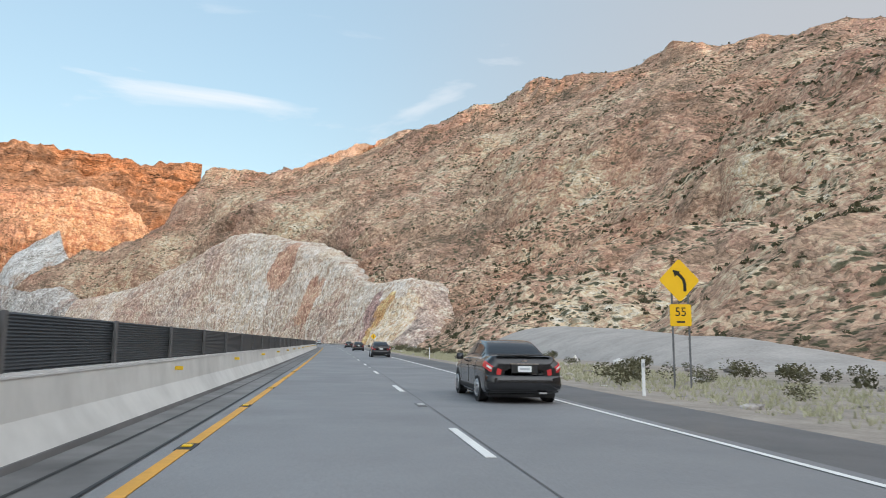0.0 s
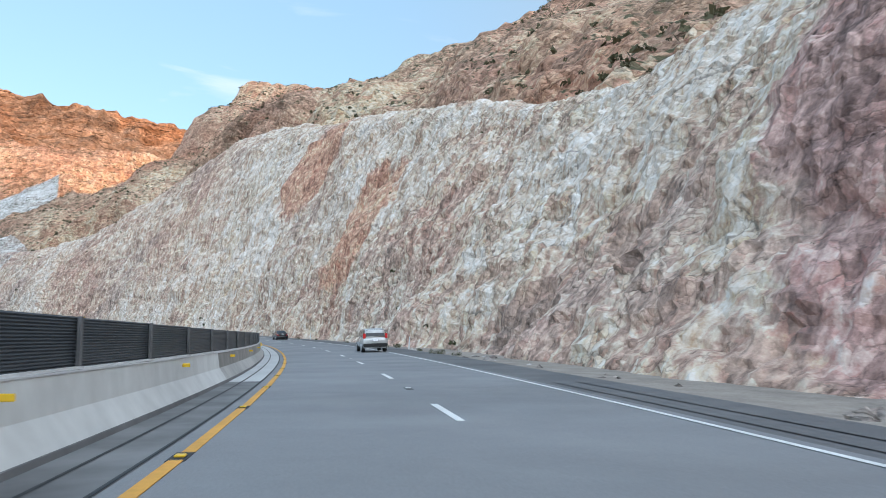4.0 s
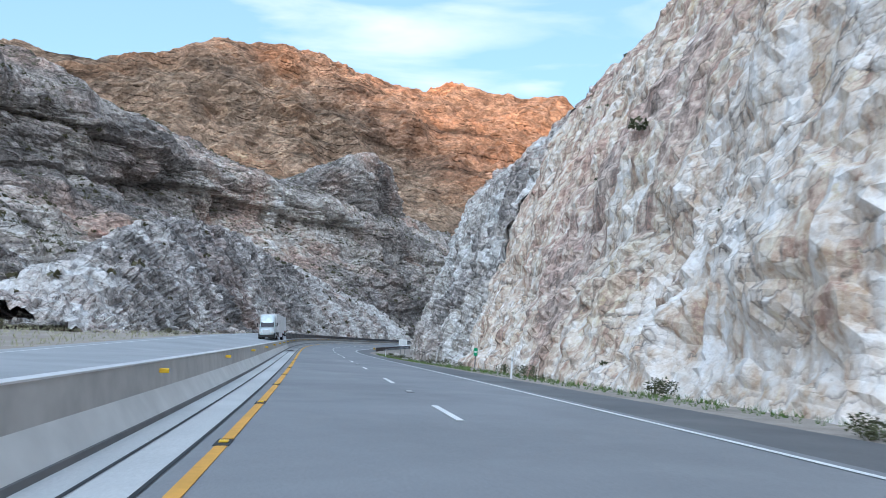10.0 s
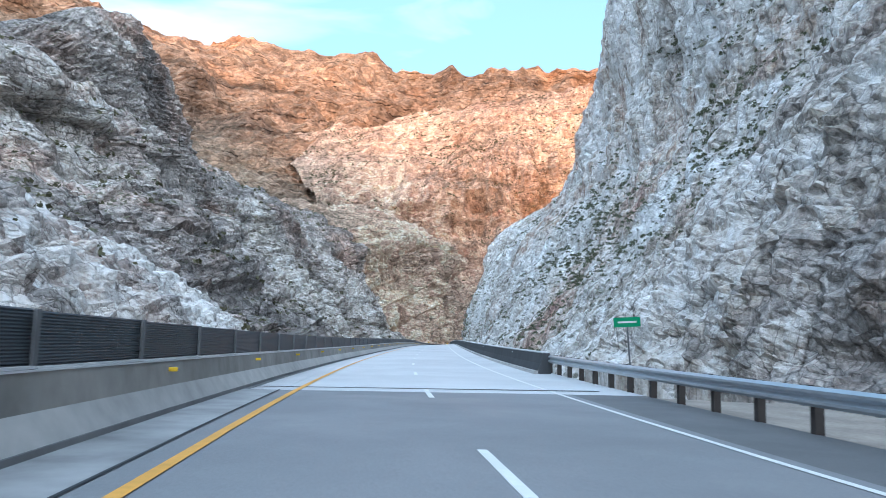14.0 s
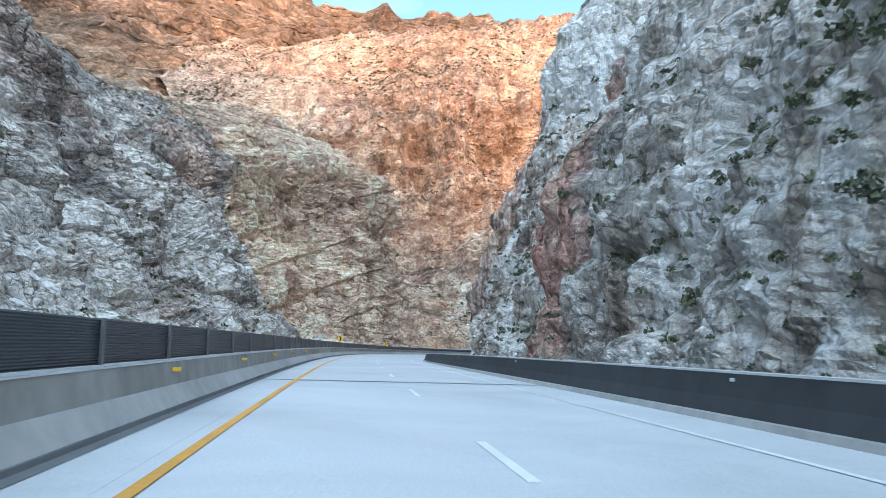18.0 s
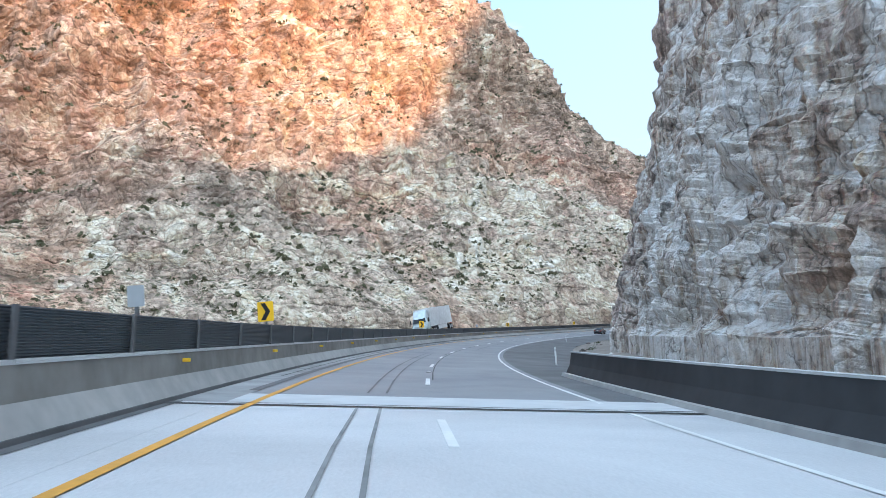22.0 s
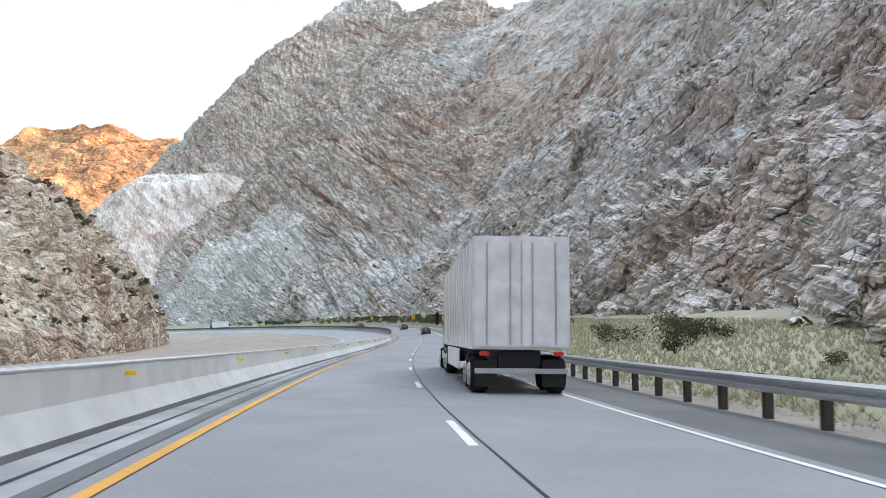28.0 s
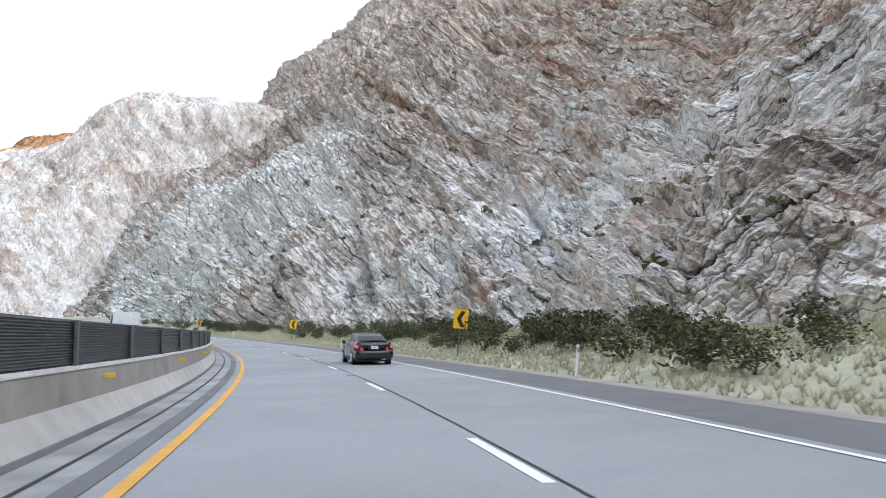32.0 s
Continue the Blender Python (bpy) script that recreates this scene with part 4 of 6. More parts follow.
ribbon("turnout", 22.5, 27.3, [(4.9, -0.004), (7.6, -0.05), (7.6, -0.5), (4.9, -0.5)], ASPHALT_DARK, road, "dark asphalt turnout at the cliff's foot")
far_road = tagged(new("far_carriageway"), "opposing pale concrete carriageway beyond the median", "road", kind="structure")
ribbon("pavement", -4, 38, [(-9.6, 0.02), (-2.56, 0.02), (-2.56, -0.5), (-9.6, -0.5)], PALE, far_road)
ribbon("edge_line", -4, 38, [(-9.0, 0.026), (-8.92, 0.026)], WHITE, far_road, closed=False)
ribbon("edge_line", -4, 38, [(-3.3, 0.026), (-3.22, 0.026)], YELLOW, far_road, closed=False)
for a, b, mat, words in ((-4, 4.4, GUTTER_DIRTY, "dark dirty concrete gutter strip"), (4.4, 11.1, GUTTER, "pale concrete gutter strip"), (11.1, BRIDGE[0], GUTTER_OLD, "worn patchy concrete gutter strip")):
    ribbon("gutter", a, b, [(-2.06, 0.004), (-1.42, 0.004), (-1.42, -0.5), (-2.06, -0.5)], mat, road, words)
ribbon("gutter", BRIDGE[0], BRIDGE[1], [(-2.06, 0.002), (-1.42, 0.002), (-1.42, -0.5), (-2.06, -0.5)], DECK, road)
ribbon("gutter", BRIDGE[1], 38, [(-2.06, 0.004), (-1.42, 0.004), (-1.42, -0.5), (-2.06, -0.5)], GUTTER_OLD, road, "worn patchy concrete gutter strip")
# shade at the median wall's foot, laid on the deck as a dark strip
ribbon("wall_shade_strip", BRIDGE[0], BRIDGE[1], [(-2.05, 0.007), (-1.92, 0.007)], CONCRETE_DARK, road, "dark strip painted as the shade along the wall", closed=False)
ribbon("gutter_joint", -4, 12.6, [(-1.80, 0.008), (-1.765, 0.008)], SEAM, road, closed=False)
ribbon("gutter_joint", 22.4, 38, [(-1.78, 0.008), (-1.74, 0.008)], SEAM, road, closed=False)
ribbon("gutter_joint", -4, BRIDGE[0], [(-1.44, 0.008), (-1.405, 0.008)], SEAM, road, closed=False)
ribbon("dark_patch", 22.3, 38, [(-1.56, 0.0075), (-1.40, 0.0075)], ASPHALT_DARK, road, closed=False)
ribbon("edge_line", -4, 38, [(3.31, 0.006), (3.39, 0.006)], WHITE, road, closed=False)
ribbon("lane_joint", 22.4, 37, [(1.16, 0.005), (1.185, 0.005)], SEAM, road, closed=False)
ribbon("lane_joint", -4, 4, [(1.165, 0.005), (1.18, 0.005)], ASPHALT_DARK, road, closed=False)
verge = tagged(new("verge"), "gravel verge at the foot of the cliffs", "verge", kind="structure")
ribbon("gravel", -4, BRIDGE[0], [(4.9, -0.03), (7, -0.1), (14, -0.15), (30, -0.2)], GRAVEL, verge, closed=False)
ribbon("gravel", BRIDGE[1], 38, [(4.9, -0.03), (7, -0.1), (14, -0.15), (20, -0.2)], GRAVEL, verge, closed=False)
ribbon("gravel", -4, 38, [(-60, -1.4), (-30, -0.5), (-14, -0.2), (-9.6, -0.02)], DIRT, verge, closed=False)
BANK_OFF, BANK_UP = (5.4, 6.4, 8, 10, 14, 19), (-0.12, 0.02, 0.35, 0.75, 1.4, 1.8)


def bank_up(s, off):
    """Height of the grassy bank, which grows out of the flat verge."""
    k = np.clip((np.asarray(s, float) - 27.9) / 1.0, 0, 1)
    k = k * k * (3 - 2 * k)
    return -0.16 + k * (np.interp(off, BANK_OFF, BANK_UP) + 0.16)


bank_s = np.arange(27.8, 37, 0.08)[:, None]
bank_o = np.linspace(5.4, 19, 18)[None]
mesh_object("grass_bank", on_road(bank_s, bank_o, bank_up(bank_s, bank_o)).reshape(-1, 3), grid_faces(len(bank_s), 18, True), GRASS_SOIL, verge, "pale grassy bank")
barrier = tagged(new("median_barrier"), "weathered concrete median barrier with stained upper face", "barrier", kind="structure")
ribbon("toe", -4, 38, [(-2.04, 0), (-2.05, 0.05), (-2.12, 0.055), (-2.12, -0.3), (-2.04, -0.3)], CONCRETE_DARK, barrier, "dark toe")
for a, b, low, top in ((-4, 4.4, CONCRETE_PALE, CONCRETE_PALE), (4.4, 9.62, CONCRETE, CONCRETE_MID), (9.62, 11.35, CONCRETE_PALE, CONCRETE), (11.35, 27.3, CONCRETE, CONCRETE_MID), (27.3, 30.15, CONCRETE_PALE, CONCRETE_PALE), (30.15, 38, CONCRETE, CONCRETE_MID)):
    ribbon("lower_face", a, b, [(-2.07, 0.05), (-2.21, 0.27), (-2.5, 0.27), (-2.56, 0.05), (-2.54, -0.3), (-2.1, -0.3)], low, barrier)
    ribbon("upper_face", a, b, [(-2.21, 0.27), (-2.245, 0.55), (-2.37, 0.55), (-2.41, 0.27)], top, barrier)
ribbon("cap", -4, 38, [(-2.235, 0.55), (-2.235, 0.565), (-2.38, 0.565), (-2.38, 0.55)], CAP, barrier)
parapet = tagged(new("bridge_parapet"), "dark concrete parapet along the bridge", "parapet", kind="structure")
P0, P1 = BRIDGE[0] + 0.2, BRIDGE[1] + 0.25
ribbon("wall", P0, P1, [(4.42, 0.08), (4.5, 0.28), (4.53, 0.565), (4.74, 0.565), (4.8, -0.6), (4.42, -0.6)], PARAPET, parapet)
ribbon("kerb", P0, P1, [(4.3, 0), (4.32, 0.075), (4.42, 0.08), (4.42, -0.2), (4.3, -0.2)], CONCRETE, parapet)
ribbon("cap", P0, P1, [(4.52, 0.565), (4.515, 0.592), (4.75, 0.592), (4.75, 0.565)], CAP, parapet)

# ---------------------------------------------------------------- paint and small road parts
def box_mesh(name, x, y, z, material, bevel=0.0):
    """A box of the given size, standing on its origin."""
    bm = bmesh.new()
    bmesh.ops.create_cube(bm, size=1)
    bmesh.ops.scale(bm, vec=(x, y, z), verts=bm.verts)
    bmesh.ops.translate(bm, vec=(0, 0, z / 2), verts=bm.verts)
    if bevel:
        bmesh.ops.bevel(bm, geom=bm.edges[:], offset=bevel, segments=1, affect="EDGES")
    me = bpy.data.meshes.new(name)
    bm.to_mesh(me)
    bm.free()
    me.materials.append(material)
    return me


def piece(name, mesh, m, parent):
    ob = new(name, mesh)
    ob.parent = parent
    ob.matrix_basis = m
    return ob


AMBER = plain("amber_reflector", (0.85, 0.55, 0.03), 0.35, 0, 0.1, 20)
STEEL = plain("galvanised_steel", (0.5, 0.52, 0.54), 0.38, 0.85, 0.15, 5)
DARKSTEEL = plain("weathered_post_steel", (0.16, 0.16, 0.165), 0.6, 0.4, 0.2, 6)
WOOD = plain("tarred_timber", (0.06, 0.05, 0.045), 0.9, 0, 0.3, 6)

dash_mesh = box_mesh("dash", 0.085, 1.93, 0.006, WHITE)
# dashes about 7.7 m apart, evenly between the places where one is known to lie
KNOWN = [(6.69 - 4 * 7.7, 4), (6.69, 17), (137.6, 20), (290.55, 18), (427.5, 9), (499.3, 20), (651.4, 10), (728.0, 10), (804.2, 17), (936.0, 8), (996.6, 15), (1108.5, 15), (1221.2, 20), (1221.2 + 154, 0)]
DASHES = [a + (b - a) * i / n for (a, n), (b, _) in zip(KNOWN, KNOWN[1:]) for i in range(n)]
for at in DASHES:
    piece("lane_dash", dash_mesh, station_pose(at / STEP, 1.075, 0.002), road)
marker_mesh = box_mesh("marker", 0.1, 0.1, 0.02, CAP, 0.01)
patch_mesh = box_mesh("marker_groove", 0.12, 0.55, 0.004, ASPHALT_DARK)
for at in DASHES[::2]:
    s = (at + 3.85) / STEP
    if not BRIDGE[0] < s < BRIDGE[1]:
        piece("marker_groove", patch_mesh, station_pose(s, 1.075, 0.002), road)
        piece("lane_marker", marker_mesh, station_pose(s, 1.075, 0.003), road)
line_mesh = box_mesh("yellow_line", 0.095, 3.5, 0.006, YELLOW)
gap_mesh = box_mesh("line_groove", 0.13, 0.42, 0.004, SEAM)
amber_mesh = box_mesh("line_marker", 0.08, 0.09, 0.018, AMBER, 0.008)
k = -0.6
while k < 12.4:
    piece("yellow_line", line_mesh, station_pose(k, -1.22, 0.002), road)
    piece("line_groove", gap_mesh, station_pose(k + 1.94 / STEP, -1.225, 0.002), road)
    piece("line_marker", amber_mesh, station_pose(k + 1.94 / STEP, -1.225, 0.004), road)
    k += 3.88 / STEP
ys = np.arange(12.35, 38, 0.08)
yo = np.interp(ys, (12.4, 13.4, 14.6, 16.5, 18.2, 19.6, 22.6, 24), (0, 0.09, 0.09, 0, 0, 0.12, 0.13, 0)) - 1.222
yp = on_road(ys[:, None], yo[:, None] + np.array([-0.048, 0.048]), np.full((len(ys), 2), 0.0095)).reshape(-1, 3)
mesh_object("yellow_line", yp, [(2 * i, 2 * i + 1, 2 * i + 3, 2 * i + 2) for i in range(len(ys) - 1)], YELLOW, road)
# bridge joints across the deck
for s in (14.37, 15.6, 17.75, 18.45, 20.75, 22.24):
    ribbon("expansion_joint", s, s + 0.0045, [(-2.03, 0.008), (4.3, 0.008)], SEAM, road, closed=False, step=0.004)
ribbon("joint_band", 22.25, 22.285, [(-1.42, 0.007), (4.3, 0.007)], CAP, road, closed=False, step=0.02)
# skid marks and tar cracks
for s, off, length, w in ((22.3, 0.15, 0.6, 0.035), (22.3, 0.42, 0.6, 0.035), (23.15, 1.9, 0.9, 0.035), (23.0, -0.35, 0.12, 0.05), (29.9, -0.3, 0.35, 0.05), (26.35, 1.35, 0.4, 0.03), (3.55, 4.2, 0.8, 0.1), (3.55, 3.75, 0.8, 0.08)):
    if s == 22.3:
        ribbon("tyre_mark", 21.9, 22.24, [(off, 0.0085), (off + w, 0.0085)], GUTTER_OLD, road, closed=False)
    ribbon("tyre_mark", s, s + length, [(off, 0.0085), (off + w, 0.0085)], ASPHALT_DARK, road, closed=False)
# drain grates in the gutter
grate = bmesh.new()
for i in range(9):
    r = bmesh.ops.create_cube(grate, size=1)["verts"]
    bmesh.ops.scale(grate, vec=(0.34, 0.035, 0.02), verts=r)
    bmesh.ops.translate(grate, vec=(0, (i - 4) * 0.06, 0.012), verts=r)
for sx in (-1, 1):
    r = bmesh.ops.create_cube(grate, size=1)["verts"]
    bmesh.ops.scale(grate, vec=(0.03, 0.56, 0.024), verts=r)
    bmesh.ops.translate(grate, vec=(sx * 0.185, 0, 0.012), verts=r)
gm = bpy.data.meshes.new("drain_grate")
grate.to_mesh(gm)
gm.materials.append(WOOD)
for s in (6.62, 9.19, 9.34, 11.2, 29.4):
    piece("drain_grate", gm, station_pose(s, -1.78, 0.006), road)

# ---------------------------------------------------------------- the glare screen on the median
PANEL = 2.6
RIBS = 34
prof = [(0.005 if i % 2 else -0.005, 0.43 * i / RIBS) for i in range(RIBS + 1)]
half, row = PANEL / 2 - 0.004, RIBS + 1
pv = [(x - d, y, z) for d in (0, 0.012) for y in (-half, half) for x, z in prof]
pf = [(i, i + 1, i + 1 + row, i + row) for i in range(RIBS)] + [(i + 2 * row, i + 3 * row, i + 1 + 3 * row, i + 1 + 2 * row) for i in range(RIBS)]
pf += [(RIBS, RIBS + 2 * row, RIBS + 3 * row, RIBS + row), (0, row, 3 * row, 2 * row)]
panel_mesh = bpy.data.meshes.new("screen_panel")
panel_mesh.from_pydata(pv, [], pf)
panel_mesh.materials.append(SCREEN)
post_mesh = box_mesh("screen_post", 0.03, 0.07, 0.44, DARKSTEEL)
rail_mesh = box_mesh("screen_rail", 0.045, PANEL - 0.02, 0.022, CAP)
clip_mesh = box_mesh("reflector", 0.105, 0.022, 0.05, AMBER, 0.006)
clip_arm = box_mesh("reflector_arm", 0.03, 0.012, 0.07, CAP)
for a, b in ((-1.5, 9.62), (11.35, 27.3), (30.15, 37)):
    screen = tagged(new("glare_screen"), "dark ribbed metal glare screen on top of the median", "screen", kind="structure", group="glare screens")
    for i in range(int((b - a) * STEP / PANEL)):
        s = a + (i + 0.5) * PANEL / STEP
        piece("panel", panel_mesh, station_pose(s, -2.31, 0.57), screen)
        piece("post", post_mesh, station_pose(s - PANEL / 2 / STEP, -2.285, 0.565), screen)
        piece("rail", rail_mesh, station_pose(s, -2.275, 0.566), screen)
s = -0.2
while s < 35:
    piece("reflector", clip_mesh, station_pose(s, -2.175, 0.43), barrier)
    s += 6.1 / STEP
# a darker vertical joint every few metres of concrete
joint_mesh = box_mesh("wall_joint", 0.006, 0.03, 0.29, SEAM)
for i in range(110):
    piece("wall_joint", joint_mesh, station_pose(-1 + i * 12.4 / STEP, -2.226, 0.265) @ Matrix.Rotation(radians(-7), 4, "Y"), barrier)
for i in range(26):
    piece("wall_joint", joint_mesh, station_pose(P0 + 0.1 + i * 11.5 / STEP, 4.513, 0.28) @ Matrix.Rotation(radians(5), 4, "Y"), parapet)
stub = box_mesh("side_reflector", 0.02, 0.09, 0.04, CAP, 0.004)
for i in range(24):
    piece("reflector", stub, station_pose(P0 + 0.15 + i * 12.2 / STEP, 4.50, 0.47), parapet)

# ---------------------------------------------------------------- guard rails
def guard_rail(s0, s1, off):
    rail = tagged(new("guard_rail"), "galvanised W-beam guard rail on dark posts", "guard rail", group="guard rails")
    wave = [(0, 0.30), (-0.05, 0.335), (-0.05, 0.365), (0, 0.40), (0, 0.41), (-0.05, 0.445), (-0.05, 0.475), (0, 0.51)]
    prof = [(off + x, z) for x, z in wave] + [(off + x + 0.012, z) for x, z in wave[::-1]]
    ribbon("beam", s0, s1, prof, STEEL, rail, step=0.04)
    n = int((s1 - s0) * STEP / 1.25)
    pm, bmsh = box_mesh("post", 0.1, 0.1, 0.75, WOOD), box_mesh("blockout", 0.11, 0.09, 0.22, WOOD)
    for i in range(n + 1):
        s = s0 + 0.01 + i * 1.25 / STEP
        piece("post", pm, station_pose(s, off + 0.17, -0.25), rail)
        piece("blockout", bmsh, station_pose(s, off + 0.065, 0.295), rail)
    return rail


guard_rail(12.95, 14.6, 4.75)
guard_rail(28.1, 29.42, 4.95)

# ---------------------------------------------------------------- signs and posts
SIGN_YELLOW = plain("sign_yellow", (0.88, 0.52, 0.01), 0.45, 0, 0.05, 3)
SIGN_BLACK = plain("sign_black", (0.015, 0.015, 0.015), 0.5)
SIGN_WHITE = plain("sign_white", (0.75, 0.76, 0.76), 0.5, 0, 0.05, 3)
SIGN_GREEN = plain("sign_green", (0.02, 0.28, 0.12), 0.5, 0, 0.08, 3)
SIGN_BACK = plain("sign_back_aluminium", (0.45, 0.47, 0.49), 0.5, 0.6, 0.12, 4)


def plate(corners, thick=0.012):
    """A flat plate in x and z, facing -y."""
    bm = bmesh.new()
    f = [bm.verts.new((x, 0, z)) for x, z in corners]
    b = [bm.verts.new((x, thick, z)) for x, z in corners]
    bm.faces.new(f)
    bm.faces.new(b[::-1])
    for i in range(len(f)):
        bm.faces.new((f[i], b[i], b[(i + 1) % len(f)], f[(i + 1) % len(f)]))
    return bm


def rounded(w, h, r, z=0.0, n=4):
    pts = []
    for cx, cz, a0 in ((w / 2 - r, -h / 2 + r, -90), (w / 2 - r, h / 2 - r, 0), (-w / 2 + r, h / 2 - r, 90), (-w / 2 + r, -h / 2 + r, 180)):
        for i in range(n + 1):
            a = radians(a0 + 90 * i / n)
            pts.append((cx + r * math.cos(a), z + cz + r * math.sin(a)))
    return pts


def turned(pts, deg, cx=0.0, cz=0.0):
    c, s = math.cos(radians(deg)), math.sin(radians(deg))
    return [(cx + x * c - z * s, cz + x * s + z * c) for x, z in pts]


def sign_post(parent, height, x=0.0, w=0.05):
    bm = bmesh.new()
    bmesh.ops.create_cube(bm, size=1)
    bmesh.ops.scale(bm, vec=(w, 0.035, height + 0.4), verts=bm.verts)
    bmesh.ops.translate(bm, vec=(x, 0.03, height / 2 - 0.2), verts=bm.verts)
    return part("post", bm, DARKSTEEL, parent)


def forward(bm, y):
    bmesh.ops.translate(bm, vec=(0, y, 0), verts=bm.verts)
    return bm


def stroke(points, width):
    """Plates along a bent line of points in x and z."""
    out = []
    for (x0, z0), (x1, z1) in zip(points, points[1:]):
        d = math.hypot(x1 - x0, z1 - z0)
        nx, nz = -(z1 - z0) / d * width / 2, (x1 - x0) / d * width / 2
        ex, ez = (x1 - x0) / d * width * 0.2, (z1 - z0) / d * width * 0.2
        out.append([(x0 + nx - ex, z0 + nz - ez), (x0 - nx - ex, z0 - nz - ez), (x1 - nx + ex, z1 - nz + ez), (x1 + nx + ex, z1 + nz + ez)][::-1])
    return out


def joined(plates, y):
    bm = bmesh.new()
    me = bpy.data.meshes.new("scratch")
    for i, c in enumerate(plates):
        one = forward(plate(c, 0.004), y - 0.0008 * i)
        one.to_mesh(me)
        one.free()
        bm.from_mesh(me)
    bpy.data.meshes.remove(me)
    return bm


def text_mesh(words, size, material, m, parent, name="lettering"):
    cu = bpy.data.curves.new(name, "FONT")
    cu.body, cu.size, cu.align_x, cu.align_y, cu.extrude = words, size, "CENTER", "CENTER", 0.002
    tmp = bpy.data.objects.new(name, cu)
    scene.collection.objects.link(tmp)
    bpy.context.view_layer.update()
    me = bpy.data.meshes.new_from_object(tmp)
    bpy.data.objects.remove(tmp)
    me.materials.clear()
    me.materials.append(material)
    ob = new(name, me)
    ob.parent, ob.matrix_basis = parent, m
    return ob


# bend warning with its advisory speed
curve = tagged(new("curve_sign"), "yellow diamond bend warning sign with a 55 speed plate", "road sign")
for x in (-0.2, 0.22):
    sign_post(curve, 2.6, x, 0.035)
part("diamond", plate(turned(rounded(0.74, 0.74, 0.06), 45, 0, 2.45)), SIGN_YELLOW, curve, "yellow diamond plate")
arc = [(0.13, 2.2), (0.13, 2.36), (0.1, 2.46), (0.03, 2.55), (-0.06, 2.62)]
part("arrow", joined(stroke(arc, 0.075) + [[(-0.17, 2.7), (-0.12, 2.53), (0.02, 2.66)]], -0.006), SIGN_BLACK, curve, "black bent arrow")
part("speed_plate", plate(rounded(0.54, 0.52, 0.04, 1.62)), SIGN_YELLOW, curve, "yellow square speed plate")
text_mesh("55", 0.30, SIGN_BLACK, pose(0, -0.004, 1.69, 90), curve)
part("small_print", joined([[(-0.1, 1.44), (0.1, 1.44), (0.1, 1.48), (-0.1, 1.48)]], -0.005), SIGN_BLACK, curve)
curve.matrix_basis = station_pose(0.45, 8.0, 0, 2, False)
# winding road
wind = tagged(new("winding_road_sign"), "yellow diamond winding-road warning sign on a post", "road sign")
sign_post(wind, 1.9)
part("diamond", plate(turned(rounded(0.64, 0.64, 0.05), 45, 0, 1.65)), SIGN_YELLOW, wind, "yellow diamond plate")
bend = [(0.0, 1.4), (-0.02, 1.47), (0.07, 1.55), (0.07, 1.6), (-0.07, 1.68), (-0.07, 1.74), (0.02, 1.82), (0.03, 1.87)]
part("arrow", joined(stroke(bend, 0.055) + [[(-0.06, 1.84), (0.13, 1.84), (0.035, 1.95)]], -0.006), SIGN_BLACK, wind, "black winding arrow")
wind.matrix_basis = station_pose(9.3, 5.6, 0, 4, False)

second = copy_thing(wind, station_pose(3.13, 6.5, 0, 2, False))
tagged(second, "yellow diamond winding-road warning sign before the rock cut")


def chevron(s, off, z, w, h, right, tall, turn=0.0):
    c = tagged(new("chevron_sign"), "yellow chevron bend marker " + ("above the dark glare screen" if not tall else "on a post in the grass"),
               "road sign", group="chevrons above the screen" if not tall else "chevrons in the grass")
    sign_post(c, z + h * 0.4, 0, 0.04)
    part("plate", plate(rounded(w, h, 0.03, z)), SIGN_YELLOW, c, "yellow plate")
    k = 1 if right else -1
    a, b, t = w * 0.3, h * 0.42, w * 0.3
    top = [(-k * a, z + b), (-k * a + k * t, z + b), (k * a + 0 * k, z), (k * a - k * t, z)]
    low = [(k * a - k * t, z), (k * a, z), (-k * a + k * t, z - b), (-k * a, z - b)]
    if right:
        top, low = top[::-1], low[::-1]
    part("chevron", joined([top, low], -0.006), SIGN_BLACK, c, "black chevron")
    c.matrix_basis = station_pose(s, off, 0, turn, False)


for s in (19.65, 20.6, 21.55, 22.45, 23.37, 24.39, 25.25, 25.97, 26.95):
    chevron(s, -2.42, 1.3, 0.36, 0.44, True, False, -6)
for s, off in ((30.35, 6.0), (31.1, 6.5), (31.87, 6.5), (32.72, 6.5), (33.7, 6.5), (34.7, 6.5)):
    chevron(s, off, 1.42, 0.58, 0.72, False, True, 6)
# small plates seen from behind, for the other carriageway
for s, z in ((19.25, 1.2), (20.05, 1.3), (21.3, 1.3), (22.25, 1.25), (24.0, 1.2)):
    p = tagged(new("sign_back"), "grey metal back of a small sign above the screen", "road sign", group="sign backs")
    sign_post(p, z)
    part("plate", plate(rounded(0.2, 0.26, 0.02, z)), SIGN_BACK, p)
    p.matrix_basis = station_pose(s, -2.44, 0, 0, False)
back = tagged(new("diamond_sign_back"), "pale back of a diamond sign beyond the far carriageway", "road sign")
sign_post(back, 1.9)
part("plate", plate(turned(rounded(0.62, 0.62, 0.05), 45, 0, 1.75)), SIGN_WHITE, back)
back.matrix_basis = station_pose(9.95, -10.5, 0, 0, False)
# information sign on the rock and green signs
info = tagged(new("white_sign"), "white information sign with unreadable lines by the cliff", "road sign")
for x in (-0.25, 0.25):
    sign_post(info, 1.9, x, 0.04)
part("plate", plate(rounded(1.05, 0.75, 0.04, 1.9)), SIGN_WHITE, info)
for z in (1.65, 1.78, 1.91, 2.04):
    part("text_bar", joined([[(-0.4, z), (0.4, z), (0.4, z + 0.06), (-0.4, z + 0.06)]], -0.006), SIGN_BACK, info, "grey unreadable line")
